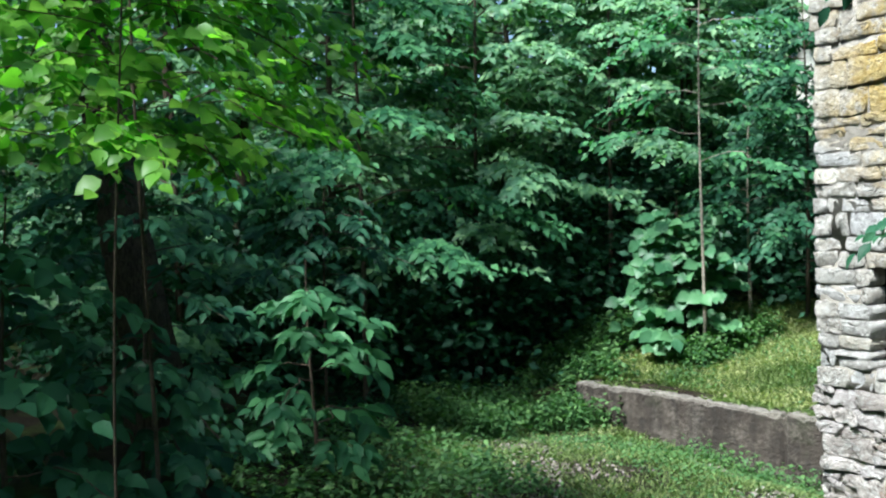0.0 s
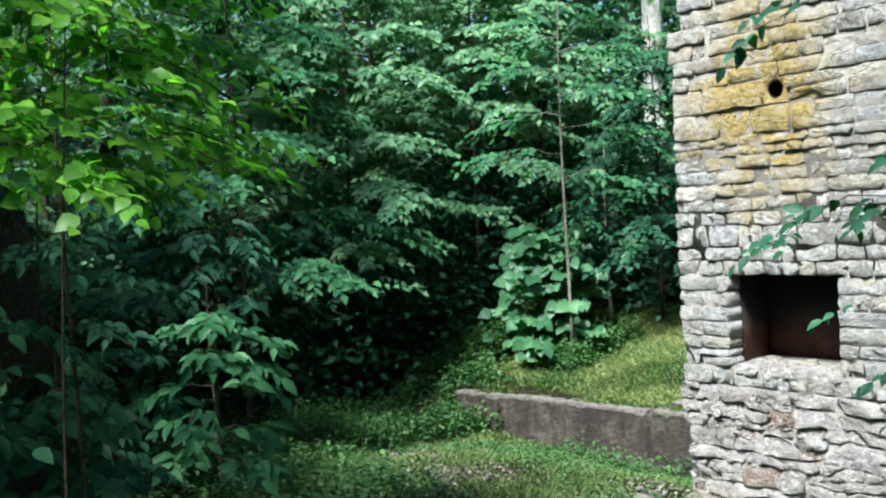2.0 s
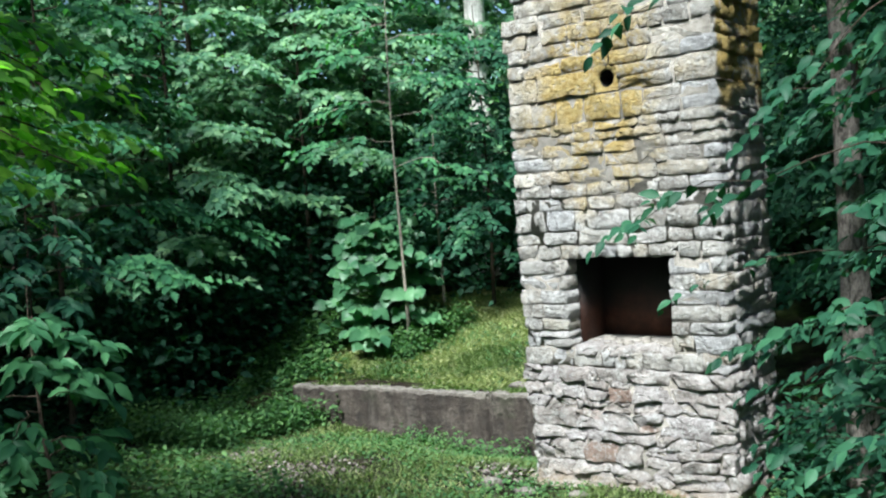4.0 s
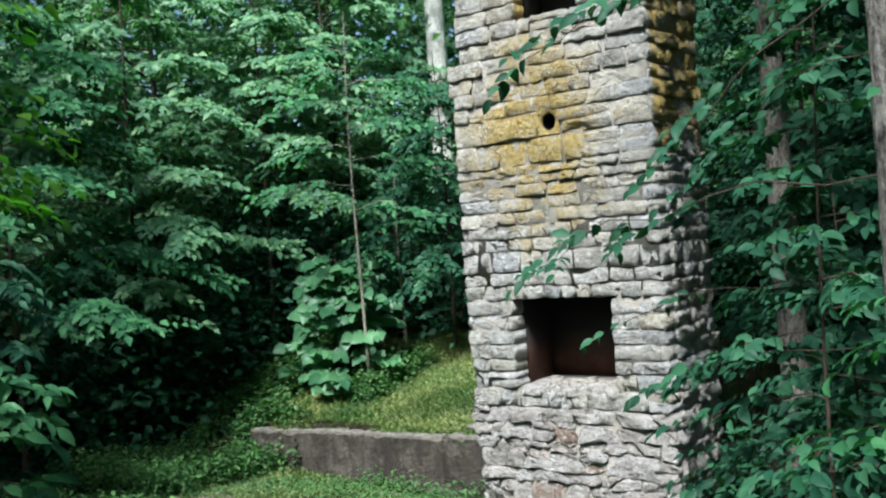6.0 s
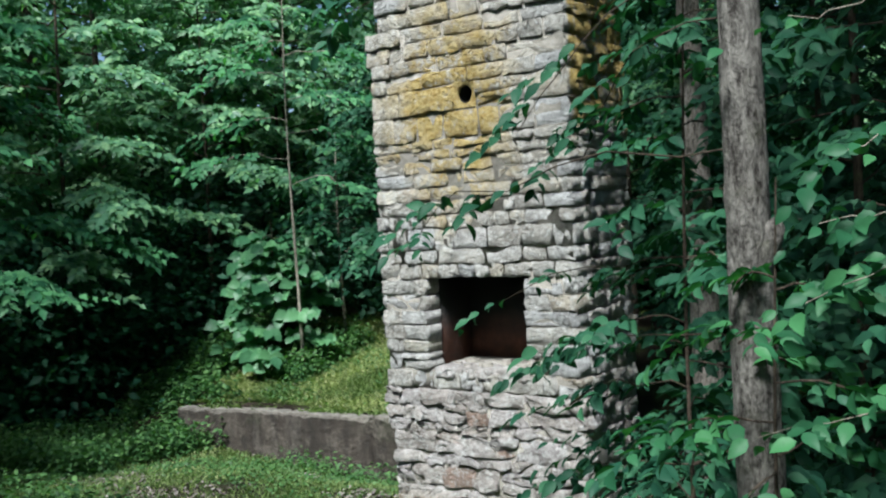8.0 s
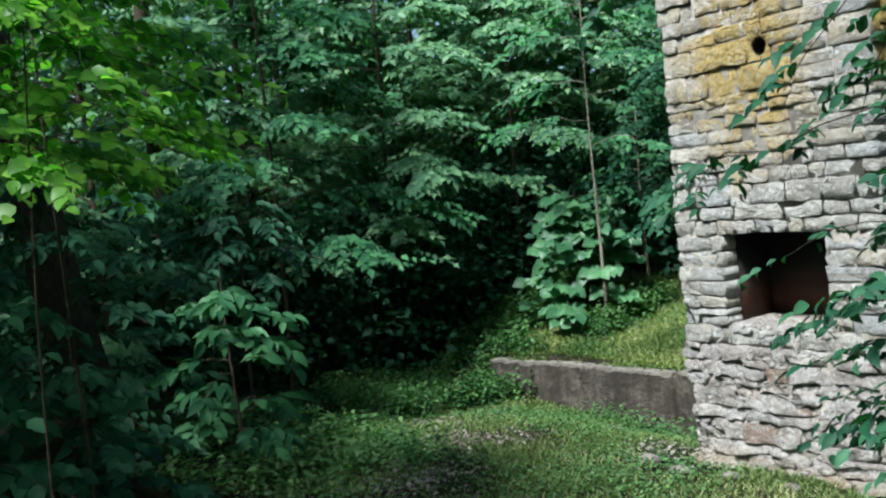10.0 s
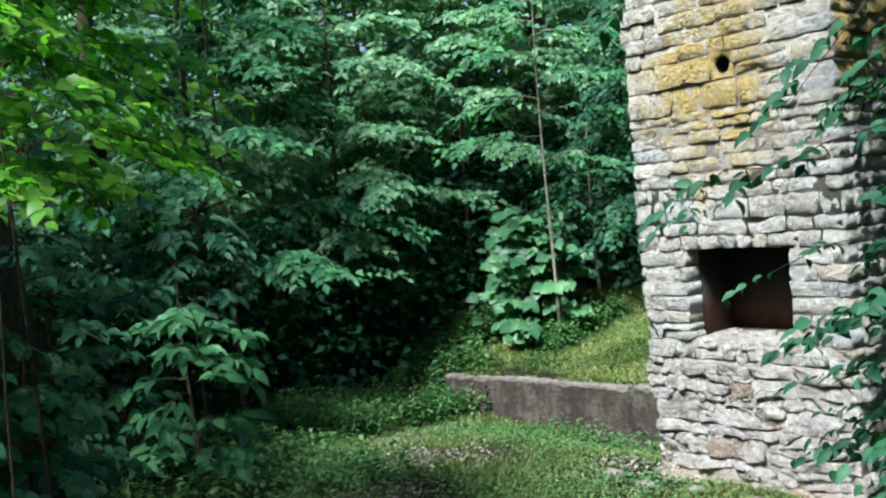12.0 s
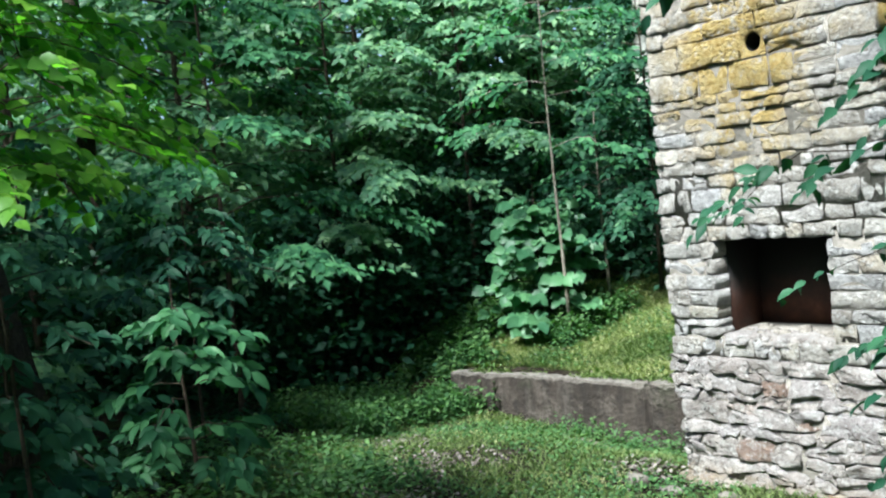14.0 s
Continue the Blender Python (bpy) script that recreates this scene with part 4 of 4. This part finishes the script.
# ---- ground cover ----
def scatter(n, x0, x1, y0, y1, patch, level, keep, open_ground=True):
    """Places on the ground inside a stretch, thinned by an uneven pattern."""
    xy = np.stack([rng.uniform(x0, x1, n), rng.uniform(y0, y1, n)], -1)
    v = np.array([noise.noise((x * patch, y * patch, level)) for x, y in xy])
    xy = xy[(v + rng.normal(0, 0.18, n) > keep)]
    x, y = xy.T
    ok = ~((x > CH_X0 - 0.02) & (x < CH_X1 + 0.02) & (y > -0.04) & (y < CH_Y1)) & ~((np.abs(y - wall_line(x) - 0.12) < 0.16) & (x > -4.64))
    ok &= (y > -1.75 - 0.87 * (x + 3.5) + rng.normal(0, 0.25, len(x))) | (not open_ground)
    x, y = x[ok], y[ok]
    return np.stack([x, y, height(x, y)], -1)


def blades(p, low, high, ratio, lean):
    a = rng.uniform(0, 2 * np.pi, len(p))
    d = np.stack([np.cos(a) * lean, np.sin(a) * lean, np.ones(len(p))], -1) + rng.normal(0, 0.15, (len(p), 3))
    up = np.stack([-np.cos(a), -np.sin(a), np.full(len(p), 0.4)], -1)
    ln = rng.uniform(low, high, len(p))
    return leaves(p - (0, 0, 0.01), d, up, ln, np.maximum(ln * ratio, 0.004))


def flat_leaves(p, low, high, ratio, rise, tilt):
    a = rng.uniform(0, 2 * np.pi, len(p))
    q = p + np.stack([np.zeros(len(p)), np.zeros(len(p)), rng.uniform(0.004, rise, len(p))], -1)
    ln = rng.uniform(low, high, len(p))
    return leaves(q, level_ways(a, rng.normal(0.05, tilt, len(p))), np.array([0, 0, 1.0]) + rng.normal(0, tilt, (len(p), 3)), ln, ln * ratio)


def cover(name, geometry, material, label, category):
    tagged(new(name, mesh_of(name, *geometry, material)), label, category, kind="stuff")


BARE = ((-1.45, -1.95, 0.65), (-2.5, -0.7, 0.5), (-0.9, 0.1, 0.35), (-3.6, -0.3, 0.45), (0.2, -1.4, 0.35), (-2.2, 0.9, 0.3))


def thinned(p, keep):
    """Leaves out most of what would grow on the bare patches."""
    inside = np.zeros(len(p))
    for x, y, r in BARE:
        inside = np.maximum(inside, 1 - np.hypot((p[:, 0] - x) * 0.8, p[:, 1] - y) / r)
    return p[rng.uniform(0, 1, len(p)) > (1 - keep) * np.clip(inside * 2.2, 0, 1)]


def on_bare(n):
    pieces = []
    for x, y, r in BARE:
        k = int(n * r * r)
        q = np.stack([x + rng.normal(0, r * 0.55, k), y + rng.normal(0, r * 0.45, k)], -1)
        pieces.append(np.stack([q[:, 0], q[:, 1], height(q[:, 0], q[:, 1])], -1))
    return np.concatenate(pieces)


lawn = scatter(105000, -5.2, 2.6, -4.2, 1.9, 1.1, 0.0, -0.22)
bank = scatter(90000, -5.0, -0.7, 1.3, 5.0, 0.9, 3.0, -0.35)
bank = bank[bank[:, 1] > wall_line(bank[:, 0])]
patchy = np.array([noise.noise((x * 1.15, y * 1.4, 7.0)) for x, y, z in bank])
dry = patchy + 0.10 * np.clip(-2.2 - bank[:, 0], -1, 1.5) + rng.normal(0, 0.13, len(bank)) > 0.03
pale = np.array([noise.noise((x * 0.9, y * 1.1, 31.0)) for x, y, z in lawn]) + rng.normal(0, 0.16, len(lawn)) > 0.42
pale_lawn, lawn = thinned(lawn[pale], 0.5), thinned(lawn[~pale], 0.5)
outer = scatter(90000, -2.0, 7.0, -9.5, 1.9, 0.8, 0.0, -0.05)
outer = outer[(outer[:, 0] > 2.5) | (outer[:, 1] < -4.1)]
lawn = np.concatenate([lawn, outer])
cover("lawn_grass", blades(lawn, 0.03, 0.085, 0.10, 0.7), GRASS, "short uneven green grass over the clearing", "grass")
cover("pale_lawn_grass", blades(pale_lawn, 0.025, 0.07, 0.10, 0.9), GRASS_DRY_SUNLIT, "yellowed grass in patches over the clearing", "grass")
cover("bank_grass", blades(bank[~dry], 0.03, 0.09, 0.10, 0.8), GRASS, "short green grass on the bank", "grass")
cover("dry_grass", blades(bank[dry], 0.03, 0.10, 0.09, 0.9), GRASS_DRY_SUNLIT, "yellowish sunlit grass on the bank above the wall", "grass")
cover("clover", flat_leaves(thinned(scatter(60000, -5.4, 2.6, -4.2, 1.9, 0.9, 9.0, -0.05), 0.2), 0.018, 0.042, 0.8, 0.06, 0.35), WEED, "low clover and creeping weeds in the grass", "weeds")
cover("bank_clover", flat_leaves(scatter(14000, -5.0, -0.7, 1.75, 4.6, 1.2, 5.0, 0.0), 0.018, 0.045, 0.8, 0.07, 0.35), WEED, "creeping weeds in the bank grass", "weeds")
cover("leaf_litter", flat_leaves(np.concatenate([on_bare(1500), scatter(9000, -5.5, 3.5, -4.5, 2.2, 0.8, 20.0, 0.22)]), 0.025, 0.06, 0.55, 0.02, 0.30), LITTER, "dry brown fallen leaves on the bare patches", "litter")


def weeds(n, x0, x1, y0, y1, tall, leaf):
    p = scatter(n, x0, x1, y0, y1, 1.4, 14.0, -0.1, False)
    h = rng.uniform(0.35, 1.0, len(p)) * tall
    pieces = []
    for k in range(7):
        a = rng.uniform(0, 2 * np.pi, len(p))
        q = p + np.stack([0.03 * np.cos(a), 0.03 * np.sin(a), h * (k + 1) / 7], -1)
        ln = leaf * rng.uniform(0.6, 1.2, len(p))
        pieces.append(leaves(q, level_ways(a, rng.normal(-0.1, 0.3, len(p))), np.array([0, 0, 1.0]) + rng.normal(0, 0.3, (len(p), 3)), ln, ln * 0.5))
    return joined(pieces)


cover("wall_end_weeds", weeds(2800, -6.0, -4.1, -0.4, 1.7, 0.34, 0.07), WEED, "leafy weeds crowding the end of the wall", "weeds")
cover("bank_weeds", weeds(1300, -6.4, -4.45, 1.7, 3.9, 0.5, 0.09), WEED, "taller green weeds round the shrub on the bank", "weeds")
cover("shrub_weeds", weeds(620, -5.2, -3.6, 2.2, 3.6, 0.34, 0.08), WEED, "low weeds under the shrub on the bank", "weeds")
cover("side_weeds", weeds(5200, 1.25, 4.8, 0.0, 5.2, 0.85, 0.11), LEAF_DEEP_SHADED, "leafy undergrowth in the shade beside the chimney", "weeds")
cover("wall_foot_weeds", weeds(160, -2.9, -1.6, 1.05, 1.7, 0.25, 0.06), WEED, "small weeds at the foot of the wall", "weeds")
cover("wall_corner_weeds", weeds(420, -4.95, -3.95, 0.75, 1.45, 0.36, 0.075), WEED, "bright leafy weeds spilling before the wall's end", "weeds")
edge_x = rng.uniform(-4.5, -0.6, 2600)
edge_x = edge_x[np.array([noise.noise((x * 2.3, 8.0, 0.0)) for x in edge_x]) + rng.normal(0, 0.15, len(edge_x)) > 0.0]
edge = np.stack([edge_x, wall_line(edge_x) + rng.uniform(0.10, 0.34, len(edge_x)), np.full(len(edge_x), 0.225)], -1)
cover("wall_top_grass", blades(edge, 0.04, 0.12, 0.09, 1.3), GRASS, "tufts of grass spilling over the wall's top", "grass")
# Dark plants added over bare soil, so that the wood's floor reads as shaded.
cover("wood_floor_weeds", weeds(1100, -9.5, -5.0, -1.5, 4.5, 0.25, 0.09), LEAF_DEEP_SHADED, "low plants added on the wood's floor, dark-coloured for shade", "weeds")
cover("shade_weeds", weeds(900, -4.8, -1.8, -3.4, -1.2, 0.3, 0.08), WEED, "low shaded weeds under the bushes", "weeds")
cover("chimney_weeds", weeds(260, 1.2, 2.8, -1.4, 0.6, 0.22, 0.055), WEED, "low weeds beside the chimney's foot", "weeds")


def field_stone(x, y, size, seed):
    bm = bmesh.new()
    bmesh.ops.create_icosphere(bm, subdivisions=2, radius=0.5)
    for q in bm.verts:
        q.co *= 1 + 0.25 * noise.noise(q.co * 2.3 + Vector((seed, 0, 0)))
        q.co.x *= size
        q.co.y *= size * 0.75
        q.co.z *= size * 0.5
    me = bpy.data.meshes.new("field_stone")
    bm.to_mesh(me)
    bm.free()
    for q in me.polygons:
        q.use_smooth = True
    me.materials.append(CONCRETE)
    ob = new("field_stone", me)
    ob.location = (x, y, float(height(x, y)) - 0.06 * size)
    tagged(ob, "rounded grey stone half sunk in the grass", "stone", "loose stones")


for i, (x, y, size) in enumerate(((-0.36, -0.34, 0.22), (0.06, -0.28, 0.18), (-0.72, -0.26, 0.26), (0.55, -0.30, 0.14), (-2.0, 2.05, 0.30))):
    field_stone(x, y, size, i + 3)
